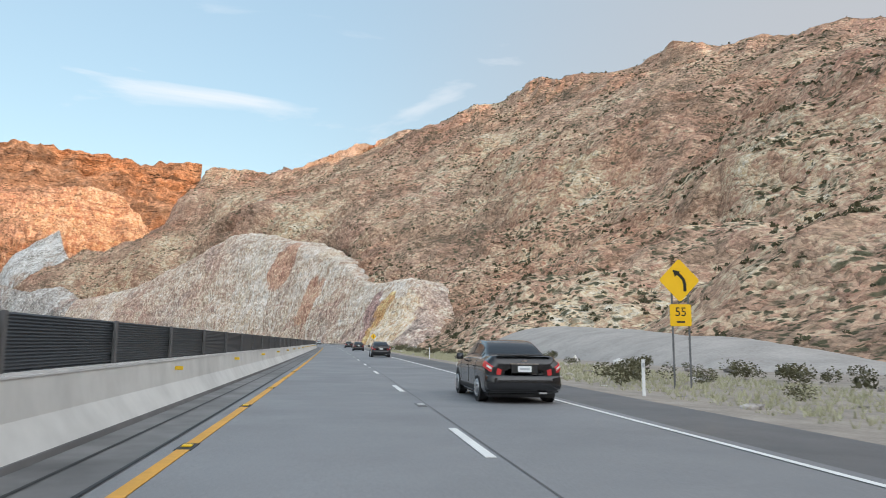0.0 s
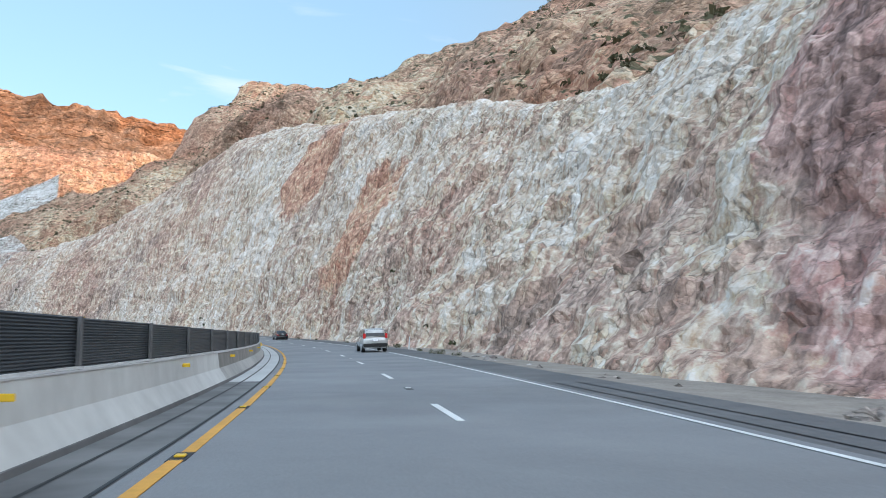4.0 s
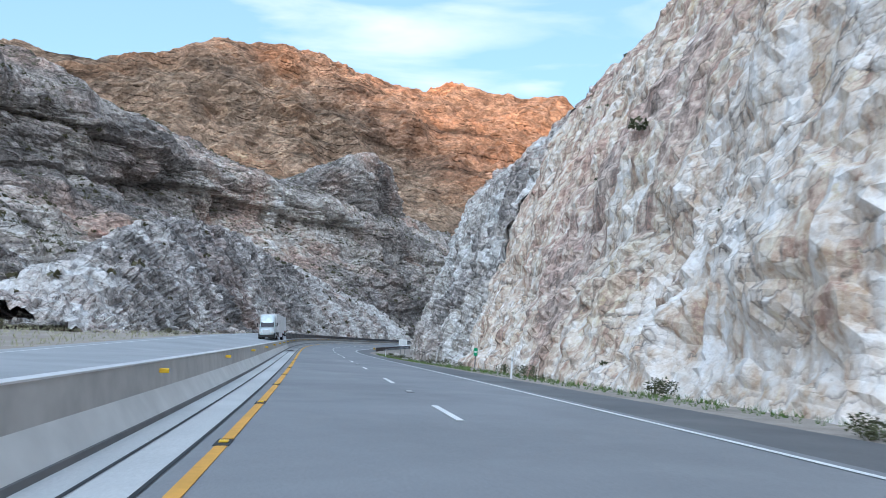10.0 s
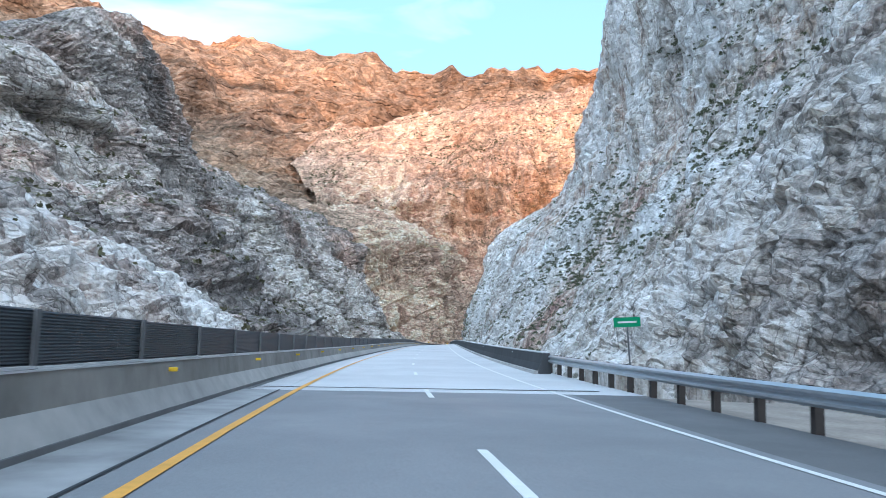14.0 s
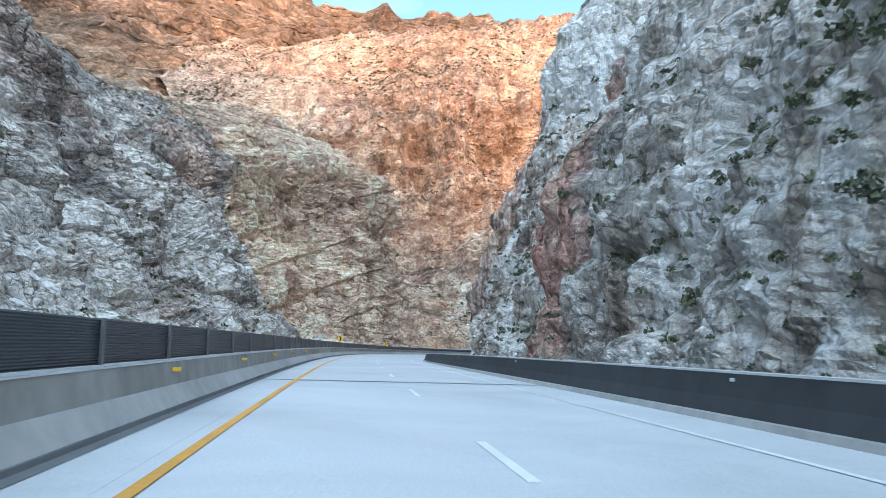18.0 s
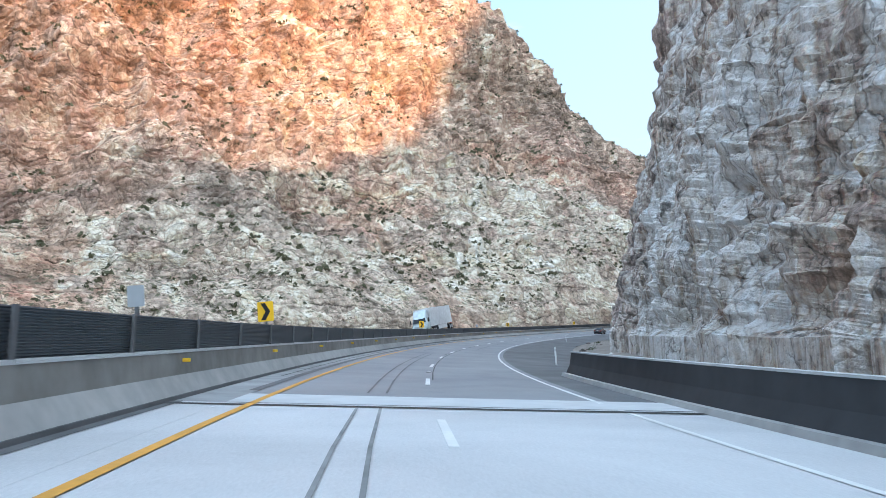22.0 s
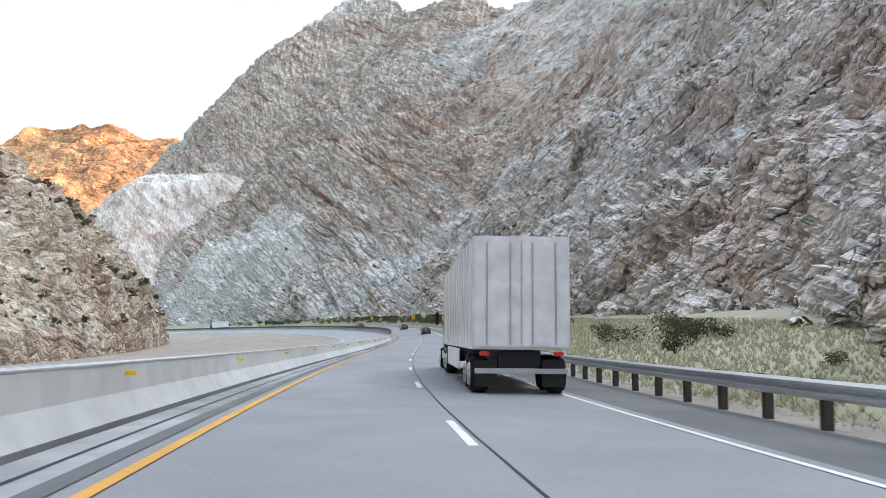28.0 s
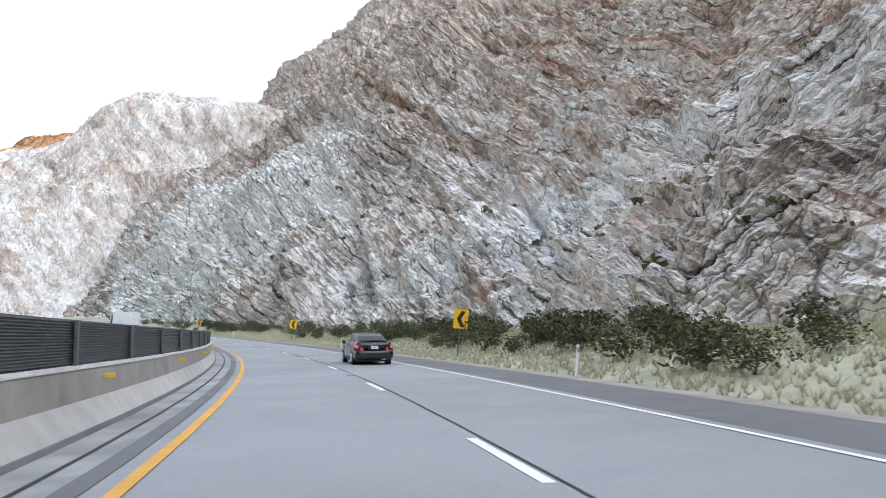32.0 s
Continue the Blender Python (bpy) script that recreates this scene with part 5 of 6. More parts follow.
info.matrix_basis = station_pose(12.55, 8.9, 0, -4, False)
for s, off, z, w, h in ((11.0, 7.6, 0.9, 0.2, 0.4), (14.66, 8.2, 1.6, 0.9, 0.32)):
    g = tagged(new("green_sign"), "green highway sign with white bars of unreadable writing", "road sign")
    sign_post(g, z)
    part("plate", plate(rounded(w, h, 0.03, z)), SIGN_GREEN, g)
    part("text_bar", joined([[(-w * 0.35, z - 0.03), (w * 0.35, z - 0.03), (w * 0.35, z + 0.03), (-w * 0.35, z + 0.03)]], -0.006), SIGN_WHITE, g)
    g.matrix_basis = station_pose(s, off, -0.1, 0, False)
hazard = tagged(new("hazard_marker"), "yellow and black striped marker at the rail's end", "road sign")
part("plate", plate(rounded(0.26, 0.26, 0.02, 0.38)), SIGN_YELLOW, hazard)
part("stripe", joined([[(-0.12, 0.27 + d), (-0.02, 0.27 + d), (0.12, 0.41 + d), (0.12, 0.47 + d) if d == 0 else (0.02, 0.49)] for d in (0,)] + [[(-0.12, 0.36), (0.02, 0.5), (-0.08, 0.5), (-0.12, 0.46)]], -0.006), SIGN_BLACK, hazard)
hazard.matrix_basis = station_pose(12.93, 4.72, 0, 0, False)

# white delineator posts
deli = tagged(new("delineator_post"), "slim white delineator post on the verge", "post", group="delineators")
part("post", (lambda bm: (bmesh.ops.create_cube(bm, size=1), bmesh.ops.scale(bm, vec=(0.06, 0.02, 0.85), verts=bm.verts), bmesh.ops.translate(bm, vec=(0, 0, 0.3), verts=bm.verts), bm)[-1])(bmesh.new()), SIGN_WHITE, deli)
part("reflector", forward(plate(rounded(0.045, 0.09, 0.01, 0.62), 0.006), -0.017), STEEL, deli)
first = True
for s, off in ((0.36, 5.6), (1.2, 5.6), (2.05, 5.7), (3.0, 5.8), (4.05, 5.6), (5.0, 5.0), (5.95, 4.65), (6.6, 4.6), (7.45, 4.6), (8.4, 4.6), (9.7, 4.9), (10.6, 5.4), (11.9, 6.0), (22.72, 5.25), (24.2, 5.4), (25.5, 5.4), (26.6, 5.4), (29.7, 5.4), (30.85, 5.5), (31.6, 5.6), (32.4, 5.6), (33.2, 5.6), (34.2, 5.6)):
    m = station_pose(s, off, -0.1, 0, False)
    if first:
        deli.matrix_basis, first = m, False
    else:
        copy_thing(deli, m)

# ---------------------------------------------------------------- vehicles
def paint(name, colour, rough=0.25, metal=0.3):
    m, t, b = nodes_of(name, rough, metal, 0.5)
    v = coords(t)
    c = ramp(t, noise_of(t, v, 3, 4), [(0.3, tuple(x * 0.85 for x in colour)), (0.7, tuple(min(1, x * 1.12) for x in colour))])
    t.links.new(c, b.inputs["Base Color"])
    b.inputs["Coat Weight"].default_value = 0.6
    b.inputs["Coat Roughness"].default_value = 0.08
    return m


CAR_DARK = paint("charcoal_car_paint", (0.02, 0.0205, 0.023))
CAR_SILVER = paint("silver_car_paint", (0.55, 0.55, 0.54))
CAR_WHITE = paint("white_truck_paint", (0.75, 0.76, 0.77), 0.4, 0.0)
TRUCK_TEAL = paint("pale_cab_paint", (0.62, 0.70, 0.72), 0.3, 0.1)
TRUCK_DARK = paint("dark_cab_paint", (0.04, 0.04, 0.045))
TINT = plain("tinted_glass", (0.02, 0.023, 0.028), 0.12, 0.0, 0.05, 2, 0.45)
RUBBER = plain("tyre_rubber", (0.02, 0.02, 0.02), 0.85)
ALLOY = plain("alloy_wheel", (0.6, 0.6, 0.61), 0.3, 0.9, 0.1, 4)
CHROME = plain("chrome_trim", (0.75, 0.75, 0.76), 0.15, 1.0, 0.05, 4)
LAMP_RED = plain("red_lamp_glass", (0.55, 0.03, 0.03), 0.15, 0, 0.2, 12, 0.6)
LAMP_CLEAR = plain("clear_lamp_glass", (0.75, 0.75, 0.72), 0.1, 0, 0.1, 12, 0.6)
TRIM = plain("black_plastic_trim", (0.02, 0.02, 0.02), 0.6)
lit_m, lit_t, lit_b = nodes_of("lit_brake_lamp", 0.2)
lit_b.inputs["Base Color"].default_value = (0.30, 0.02, 0.03, 1)
lit_b.inputs["Emission Color"].default_value = (1.0, 0.12, 0.1, 1)
lit_b.inputs["Emission Strength"].default_value = 0.07


def hull(sections, parts_round=10):
    """A closed shell over cross sections (y, half-width, floor, waist, top, top half-width): rounded and smooth."""
    bm = bmesh.new()
    rings = []
    for y, w, z0, z1, z2, wt in sections:
        half = [(w * 0.86, z0), (w * 0.97, z0 + (z1 - z0) * 0.25), (w, z0 + (z1 - z0) * 0.6), (w * 0.985, z1), (wt + (w - wt) * 0.25, z1 + (z2 - z1) * 0.72), (wt, z2 - (z2 - z1) * 0.06), (wt * 0.6, z2)]
        pts = half + [(-x, z) for x, z in half[::-1]]
        rings.append([bm.verts.new((x, y, z)) for x, z in pts])
    n = len(rings[0])
    for a, b in zip(rings, rings[1:]):
        for i in range(n):
            bm.faces.new((a[i], a[(i + 1) % n], b[(i + 1) % n], b[i]))
    bm.faces.new(rings[0][::-1])
    bm.faces.new(rings[-1])
    bmesh.ops.recalc_face_normals(bm, faces=bm.faces[:])
    for f in bm.faces:
        f.smooth = True
    return bm


def wheel(parent, x, y, r, w):
    side = 1 if x > 0 else -1
    bm = bmesh.new()
    bmesh.ops.create_cone(bm, cap_ends=True, segments=28, radius1=r, radius2=r, depth=w)
    bmesh.ops.bevel(bm, geom=[e for e in bm.edges if e.calc_length() < r], offset=w * 0.16, segments=2, affect="EDGES")
    bmesh.ops.rotate(bm, matrix=Matrix.Rotation(radians(90), 3, "Y"), verts=bm.verts)
    bmesh.ops.translate(bm, vec=(x, y, r), verts=bm.verts)
    tyre = part("wheel", bm, RUBBER, parent, "black tyre with an alloy rim")
    bm = bmesh.new()
    bmesh.ops.create_cone(bm, cap_ends=True, segments=24, radius1=r * 0.66, radius2=r * 0.6, depth=0.02)
    for k in range(5):
        v = bmesh.ops.create_cube(bm, size=1)["verts"]
        bmesh.ops.scale(bm, vec=(r * 0.16, r * 1.1, 0.03), verts=v)
        bmesh.ops.translate(bm, vec=(0, 0, 0.012), verts=v)
        bmesh.ops.rotate(bm, matrix=Matrix.Rotation(radians(72 * k), 3, "Z"), verts=v)
    bmesh.ops.rotate(bm, matrix=Matrix.Rotation(radians(90 * side), 3, "Y"), verts=bm.verts)
    bmesh.ops.translate(bm, vec=(x + side * (w / 2 + 0.002), y, r), verts=bm.verts)
    part("rim", bm, ALLOY, tyre)


def slab(x0, x1, y0, y1, z0, z1, bev=0.01):
    bm = bmesh.new()
    bmesh.ops.create_cube(bm, size=1)
    bmesh.ops.scale(bm, vec=(x1 - x0, y1 - y0, z1 - z0), verts=bm.verts)
    bmesh.ops.translate(bm, vec=((x0 + x1) / 2, (y0 + y1) / 2, (z0 + z1) / 2), verts=bm.verts)
    if bev:
        bmesh.ops.bevel(bm, geom=bm.edges[:], offset=bev, segments=2, affect="EDGES")
    return bm


def quad(pts, thick=0.008):
    bm = bmesh.new()
    n = (Vector(pts[1]) - Vector(pts[0])).cross(Vector(pts[2]) - Vector(pts[0])).normalized() * thick
    a = [bm.verts.new(Vector(p) + n) for p in pts]
    b = [bm.verts.new(Vector(p) - n) for p in pts]
    bm.faces.new(a)
    bm.faces.new(b[::-1])
    for i in range(len(a)):
        bm.faces.new((a[i], b[i], b[(i + 1) % len(a)], a[(i + 1) % len(a)]))
    return bm


# A saloon's shell: along it (y), sill height, widest half-width, belt height, roof or deck height and its half-width.
SALOON = [
    (-1.53, 0.25, 0.30, 0.46, 0.50, 0.24), (-1.515, 0.19, 0.47, 0.52, 0.60, 0.38), (-1.46, 0.155, 0.545, 0.57, 0.672, 0.44), (-1.38, 0.14, 0.565, 0.595, 0.692, 0.455),
    (-1.2, 0.13, 0.573, 0.60, 0.692, 0.455), (-1.02, 0.12, 0.575, 0.60, 0.694, 0.45), (-0.88, 0.115, 0.575, 0.60, 0.755, 0.425), (-0.7, 0.11, 0.575, 0.60, 0.838, 0.40),
    (-0.5, 0.11, 0.575, 0.60, 0.898, 0.385), (-0.25, 0.11, 0.575, 0.597, 0.924, 0.39), (0.05, 0.11, 0.575, 0.594, 0.924, 0.395), (0.25, 0.11, 0.575, 0.59, 0.896, 0.395),
    (0.42, 0.11, 0.575, 0.587, 0.84, 0.40), (0.62, 0.115, 0.575, 0.583, 0.752, 0.42), (0.8, 0.12, 0.573, 0.578, 0.672, 0.44), (0.95, 0.125, 0.57, 0.565, 0.640, 0.445),
    (1.15, 0.13, 0.56, 0.54, 0.610, 0.44), (1.33, 0.14, 0.54, 0.50, 0.562, 0.42), (1.45, 0.16, 0.49, 0.45, 0.495, 0.37), (1.51, 0.2, 0.40, 0.38, 0.42, 0.3), (1.53, 0.24, 0.26, 0.33, 0.36, 0.2),
]


def saloon_ring(row):
    y, z0, w, belt, top, wt = row
    half = [(0, z0), (w * 0.8, z0), (w * 0.965, z0 + 0.05), (w * 0.995, z0 + (belt - z0) * 0.45), (w, belt - 0.09), (w * 0.965, belt - 0.005), (w * 0.915, belt + 0.02), (wt + (w * 0.915 - wt) * 0.42, belt + 0.02 + (top - belt - 0.02) * 0.5), (wt, top - (top - belt) * 0.1), (wt * 0.86, top - (top - belt) * 0.02), (wt * 0.45, top), (0, top + 0.002)]
    return [(x, y, z) for x, z in half] + [(-x, y, z) for x, z in half[-2::-1]]


SHELL_U, SHELL_V = 121, 177
SHELL = loft(np.array([saloon_ring(r) for r in SALOON]), SHELL_U, SHELL_V)
SHELL_N = np.cross(np.gradient(SHELL, axis=0), np.gradient(SHELL, axis=1))
SHELL_N /= np.linalg.norm(SHELL_N, axis=2, keepdims=True) + 1e-9


def sheet(name, grid, material, parent, label="", depth=0.0, normal=None):
    """A curved sheet from a grid of places, with turned-down edges where it has depth."""
    nu, nv = grid.shape[:2]
    verts, faces = grid.reshape(-1, 3).tolist(), grid_faces(nu, nv, True)
    if depth:
        rim = [(i, 0) for i in range(nu)] + [(nu - 1, j) for j in range(1, nv)] + [(i, nv - 1) for i in range(nu - 2, -1, -1)] + [(0, j) for j in range(nv - 2, 0, -1)]
        base = len(verts)
        verts += [tuple(grid[i, j] - normal[i, j] * depth) for i, j in rim]
        n = len(rim)
        faces += [(rim[k][0] * nv + rim[k][1], rim[(k + 1) % n][0] * nv + rim[(k + 1) % n][1], base + (k + 1) % n, base + k) for k in range(n)]
    return mesh_object(name, verts, faces, material, parent, label, True)


def on_shell(name, y0, y1, v0, v1, material, parent, label="", out=0.004):
    """A panel of the saloon's skin between two places along it and two marks round it (0 sill centre, 11 roof centre, 22 sill centre)."""
    n_rows = max(3, int((y1 - y0) / 0.03) + 2)
    at = np.interp(np.linspace(y0, y1, n_rows), SHELL[:, 32, 1], np.arange(SHELL_U))
    low = np.minimum(at.astype(int), SHELL_U - 2)
    k = (at - low)[:, None, None]
    cols = slice(int(round(v0 * 8)), int(round(v1 * 8)) + 1)
    g = SHELL[low][:, cols] * (1 - k) + SHELL[low + 1][:, cols] * k
    n = SHELL_N[low][:, cols] * (1 - k) + SHELL_N[low + 1][:, cols] * k
    return sheet(name, g + n * out, material, parent, label, out + 0.006, n)


def sedan(label, group):
    car = tagged(new("sedan"), label, "car", group=group)
    sheet("body", SHELL, CAR_DARK, car)
    for sx in (1, -1):
        def side(a, b):
            return (a, b) if sx > 0 else (22 - b, 22 - a)

        on_shell("side_window", -0.10, 0.56, *side(6.5, 7.75), TINT, car, "dark side window")
        on_shell("side_window", -0.70, -0.16, *side(6.5, 7.75), TINT, car, "dark side window")
        on_shell("quarter_window", -0.86, -0.74, *side(6.5, 7.5), TINT, car, "small dark quarter window")
        on_shell("window_trim", -0.88, 0.72, *side(6.12, 6.38), CHROME, car, "chrome strip under the windows")
        on_shell("sill", -0.68, 0.68, *side(2.0, 2.5), TRIM, car, "black sill")
        lamp = on_shell("tail_lamp", -1.527, -1.30, *side(4.1, 5.4), lit_m, car, "red wedge tail lamp", 0.008)
        on_shell("lens", -1.508, -1.46, *side(4.5, 4.9), LAMP_CLEAR, lamp, "", 0.012)
        on_shell("headlamp", 1.28, 1.49, *side(4.2, 5.3), LAMP_CLEAR, car, "clear headlamp", 0.006)
        for y in (-0.72, -0.13, 0.6):
            on_shell("door_gap", y - 0.014, y + 0.014, *side(2.6, 6.0), TRIM, car, "", 0.0015)
        for y in (-0.56, 0.02):
            part("door_handle", slab(sx * 0.575 - 0.014, sx * 0.575 + 0.014, y - 0.06, y + 0.06, 0.505, 0.53, 0.006), CAR_DARK, car)
        part("mirror", hull([(0.44, 0.05, 0.6, 0.64, 0.69, 0.045), (0.49, 0.062, 0.595, 0.645, 0.7, 0.055), (0.55, 0.03, 0.61, 0.64, 0.67, 0.02)]), CAR_DARK, car).matrix_basis = Matrix.Translation((sx * 0.615, 0, 0))
        for y in (-0.92, 0.92):
            wheel(car, sx * 0.5, y, 0.205, 0.15)
            arch = bmesh.new()
            bmesh.ops.create_cone(arch, cap_ends=True, segments=28, radius1=0.232, radius2=0.232, depth=0.02)
            bmesh.ops.rotate(arch, matrix=Matrix.Rotation(radians(90), 3, "Y"), verts=arch.verts)
            bmesh.ops.translate(arch, vec=(sx * 0.564, y, 0.215), verts=arch.verts)
            part("wheel_arch", arch, TRIM, car, "black wheel housing")
    on_shell("rear_window", -0.99, -0.56, 8.6, 13.4, TINT, car, "dark tinted rear window")
    on_shell("windscreen", 0.31, 0.79, 8.5, 13.5, TINT, car, "dark windscreen")
    on_shell("lower_bumper", -1.53, -1.40, 1.6, 2.6, TRIM, car, "black lower bumper")
    on_shell("lower_bumper", -1.53, -1.40, 19.4, 20.4, TRIM, car, "black lower bumper")
    part("bumper", hull([(-1.575, 0.42, 0.24, 0.31, 0.385, 0.40), (-1.545, 0.54, 0.2, 0.33, 0.415, 0.51), (-1.46, 0.575, 0.17, 0.33, 0.42, 0.55)]), CAR_DARK, car, "charcoal rear bumper")
    part("underbody", slab(-0.5, 0.5, -1.4, 1.35, 0.09, 0.18, 0.02), TRIM, car)
    part("plate_recess", quad([(-0.19, -1.538, 0.445), (0.19, -1.538, 0.445), (0.19, -1.532, 0.56), (-0.19, -1.532, 0.56)], 0.012), TRIM, car)
    plate_ob = part("number_plate", quad([(-0.1, -1.556, 0.46), (0.1, -1.556, 0.46), (0.1, -1.55, 0.545), (-0.1, -1.55, 0.545)], 0.004), SIGN_WHITE, car, "white number plate")
    part("bar", quad([(-0.07, -1.563, 0.49), (0.07, -1.563, 0.49), (0.07, -1.561, 0.518), (-0.07, -1.561, 0.518)], 0.002), SIGN_BACK, plate_ob)
    part("boot_trim", slab(-0.21, 0.21, -1.55, -1.525, 0.566, 0.584, 0.005), CHROME, car, "chrome bar over the plate")
    part("badge", slab(-0.045, 0.045, -1.525, -1.5, 0.6, 0.632, 0.012), CHROME, car)
    part("spoiler", slab(-0.4, 0.4, -1.5, -1.43, 0.688, 0.702, 0.006), CAR_DARK, car)
    part("brake_lamp", slab(-0.07, 0.07, -0.97, -0.955, 0.705, 0.718, 0.003), LAMP_RED, car)
    part("exhaust", slab(0.2, 0.34, -1.565, -1.48, 0.15, 0.178, 0.012), CHROME, car)
    return car


car = sedan("dark grey saloon car with red tail lamps in the outer lane", "dark saloons")
car.matrix_basis = station_pose(0.325, 2.6, 0)
for s, off in ((1.225, 2.66), (2.13, 2.62), (3.085, 2.62), (6.085, 2.62), (25.14, 2.75), (30.55, 2.05), (31.5, 1.95)):
    copy_thing(car, station_pose(s, off, 0))
copy_thing(car, station_pose(26.25, 2.7, 0))
copy_thing(car, station_pose(32.62, 2.42, 0))


def suv(label):
    car = tagged(new("suv"), label, "car")
    w = 0.58
    part("body", hull([(-1.42, 0.52, 0.22, 0.58, 0.66, 0.48), (-1.35, w, 0.18, 0.6, 0.68, 0.52), (-0.4, w, 0.16, 0.6, 0.68, 0.52), (0.7, w, 0.16, 0.58, 0.66, 0.5), (1.3, 0.54, 0.18, 0.5, 0.6, 0.46), (1.42, 0.48, 0.22, 0.46, 0.54, 0.42)]), CAR_SILVER, car)
    part("cabin", hull([(-1.36, 0.53, 0.64, 0.7, 0.98, 0.43), (-1.2, 0.53, 0.64, 0.72, 1.08, 0.43), (0.1, 0.53, 0.64, 0.72, 1.08, 0.43), (0.62, 0.52, 0.62, 0.66, 0.72, 0.45)]), CAR_SILVER, car)
    part("rear_window", quad([(-0.43, -1.4, 0.74), (0.43, -1.4, 0.74), (0.39, -1.3, 1.02), (-0.39, -1.3, 1.02)]), TINT, car)
    for sx in (-1, 1):
        for y0, y1 in ((-1.2, -0.55), (-0.5, 0.05), (0.1, 0.42)):
            p = [(sx * 0.545, y0, 0.74), (sx * 0.545, y1, 0.74), (sx * 0.48, y1 - (0.12 if y1 > 0.3 else 0), 1.0), (sx * 0.48, y0, 1.0)]
            part("side_window", quad(p if sx > 0 else p[::-1]), TINT, car)
        part("tail_lamp", slab(sx * 0.5 - 0.06, sx * 0.5 + 0.06, -1.43, -1.38, 0.62, 0.86, 0.015), LAMP_RED, car)
        for y in (-0.88, 0.88):
            wheel(car, sx * 0.5, y, 0.23, 0.15)
    part("bumper", slab(-0.56, 0.56, -1.47, -1.38, 0.24, 0.4, 0.03), TRIM, car)
    part("number_plate", slab(-0.1, 0.1, -1.475, -1.465, 0.5, 0.58, 0.003), SIGN_WHITE, car)
    return car


suv("silver-white sport utility car ahead in the outer lane").matrix_basis = station_pose(4.95, 2.85, 0)


def lorry(label, cab_paint, trailer_paint=None, long=8.6, group="lorries"):
    """A tractor with a box trailer, its nose towards +y."""
    t = tagged(new("lorry"), label, "lorry", group=group)
    w = 0.8
    box = trailer_paint or CAR_WHITE
    part("trailer_box", slab(-w, w, -long, 0, 0.72, 2.56, 0.02), box, t, "white ribbed box trailer")
    ribs = bmesh.new()
    for i in range(int(long / 0.6)):
        for sx in (-1, 1):
            v = bmesh.ops.create_cube(ribs, size=1)["verts"]
            bmesh.ops.scale(ribs, vec=(0.012, 0.03, 1.76), verts=v)
            bmesh.ops.translate(ribs, vec=(sx * (w + 0.004), -0.3 - i * 0.6, 1.64), verts=v)
    part("ribs", ribs, box, t)
    for sx in (-1, 1):
        door = part("rear_door", slab(min(sx * 0.01, sx * 0.77), max(sx * 0.01, sx * 0.77), -long - 0.03, -long - 0.005, 0.76, 2.5, 0.01), box, t)
        for x in (0.18, 0.56):
            part("lock_rod", slab(sx * x - 0.012, sx * x + 0.012, -long - 0.055, -long - 0.03, 0.8, 2.46, 0.004), STEEL, door)
        part("tail_lamp", slab(sx * 0.6 - 0.08, sx * 0.6 + 0.08, -long - 0.03, -long, 0.62, 0.69, 0.01), LAMP_RED, t)
        part("mudflap", slab(sx * 0.55 - 0.18, sx * 0.55 + 0.18, -long + 0.2, -long + 0.22, 0.12, 0.55, 0), TRIM, t)
        part("side_skirt", slab(sx * w - 0.02, sx * w, -long + 2.6, -2.4, 0.3, 0.7, 0), box, t)
        for y in (-long + 0.55, -long + 1.3, -1.3, -0.6, 1.75):
            wheel(t, sx * 0.64, y, 0.31, 0.3)
        part("fuel_tank", slab(sx * 0.66 - 0.14, sx * 0.66 + 0.14, -0.15, 0.7, 0.25, 0.62, 0.08), CHROME, t)
        part("mirror", slab(sx * 0.93 - 0.05, sx * 0.93 + 0.05, 1.15, 1.22, 1.25, 1.62, 0.02), TRIM, t)
        part("headlamp", slab(sx * 0.56 - 0.12, sx * 0.56 + 0.12, 2.12, 2.2, 0.58, 0.74, 0.02), LAMP_CLEAR, t)
    part("bumper_bar", slab(-0.75, 0.75, -long - 0.02, -long + 0.06, 0.34, 0.42, 0.01), STEEL, t)
    part("chassis", slab(-0.35, 0.35, -long + 0.2, 2.0, 0.42, 0.7, 0.02), TRIM, t)
    part("cab", hull([(0.15, 0.78, 0.45, 1.5, 2.45, 0.66), (0.75, 0.78, 0.42, 1.5, 2.42, 0.64), (1.1, 0.77, 0.42, 1.35, 2.0, 0.62), (1.35, 0.76, 0.42, 1.15, 1.32, 0.64)]), cab_paint, t)
    part("bonnet", hull([(1.25, 0.74, 0.42, 1.0, 1.2, 0.55), (1.8, 0.72, 0.36, 0.9, 1.1, 0.48), (2.16, 0.64, 0.34, 0.8, 0.98, 0.42)]), cab_paint, t)
    part("windscreen", quad([(0.64, 1.40, 1.24), (-0.64, 1.40, 1.24), (-0.6, 1.16, 1.74), (0.6, 1.16, 1.74)], 0.02), TINT, t)
    part("grille", slab(-0.36, 0.36, 2.13, 2.2, 0.5, 0.92, 0.02), STEEL, t, "chrome grille")
    part("front_bumper", slab(-0.74, 0.74, 2.05, 2.26, 0.2, 0.46, 0.05), TRIM, t)
    for sx in (-1, 1):
        p = [(sx * 0.785, 0.5, 1.25), (sx * 0.785, 1.1, 1.2), (sx * 0.72, 1.02, 1.68), (sx * 0.72, 0.5, 1.7)]
        part("side_window", quad(p if sx > 0 else p[::-1]), TINT, t)
    return t


far_lorry = lorry("white box lorry with a dark cab in the outer lane", TRUCK_DARK, group="lorries ahead")
far_lorry.matrix_basis = station_pose(28.55, 2.75, 0)
copy_thing(far_lorry, station_pose(35.4, 2.7, 0))
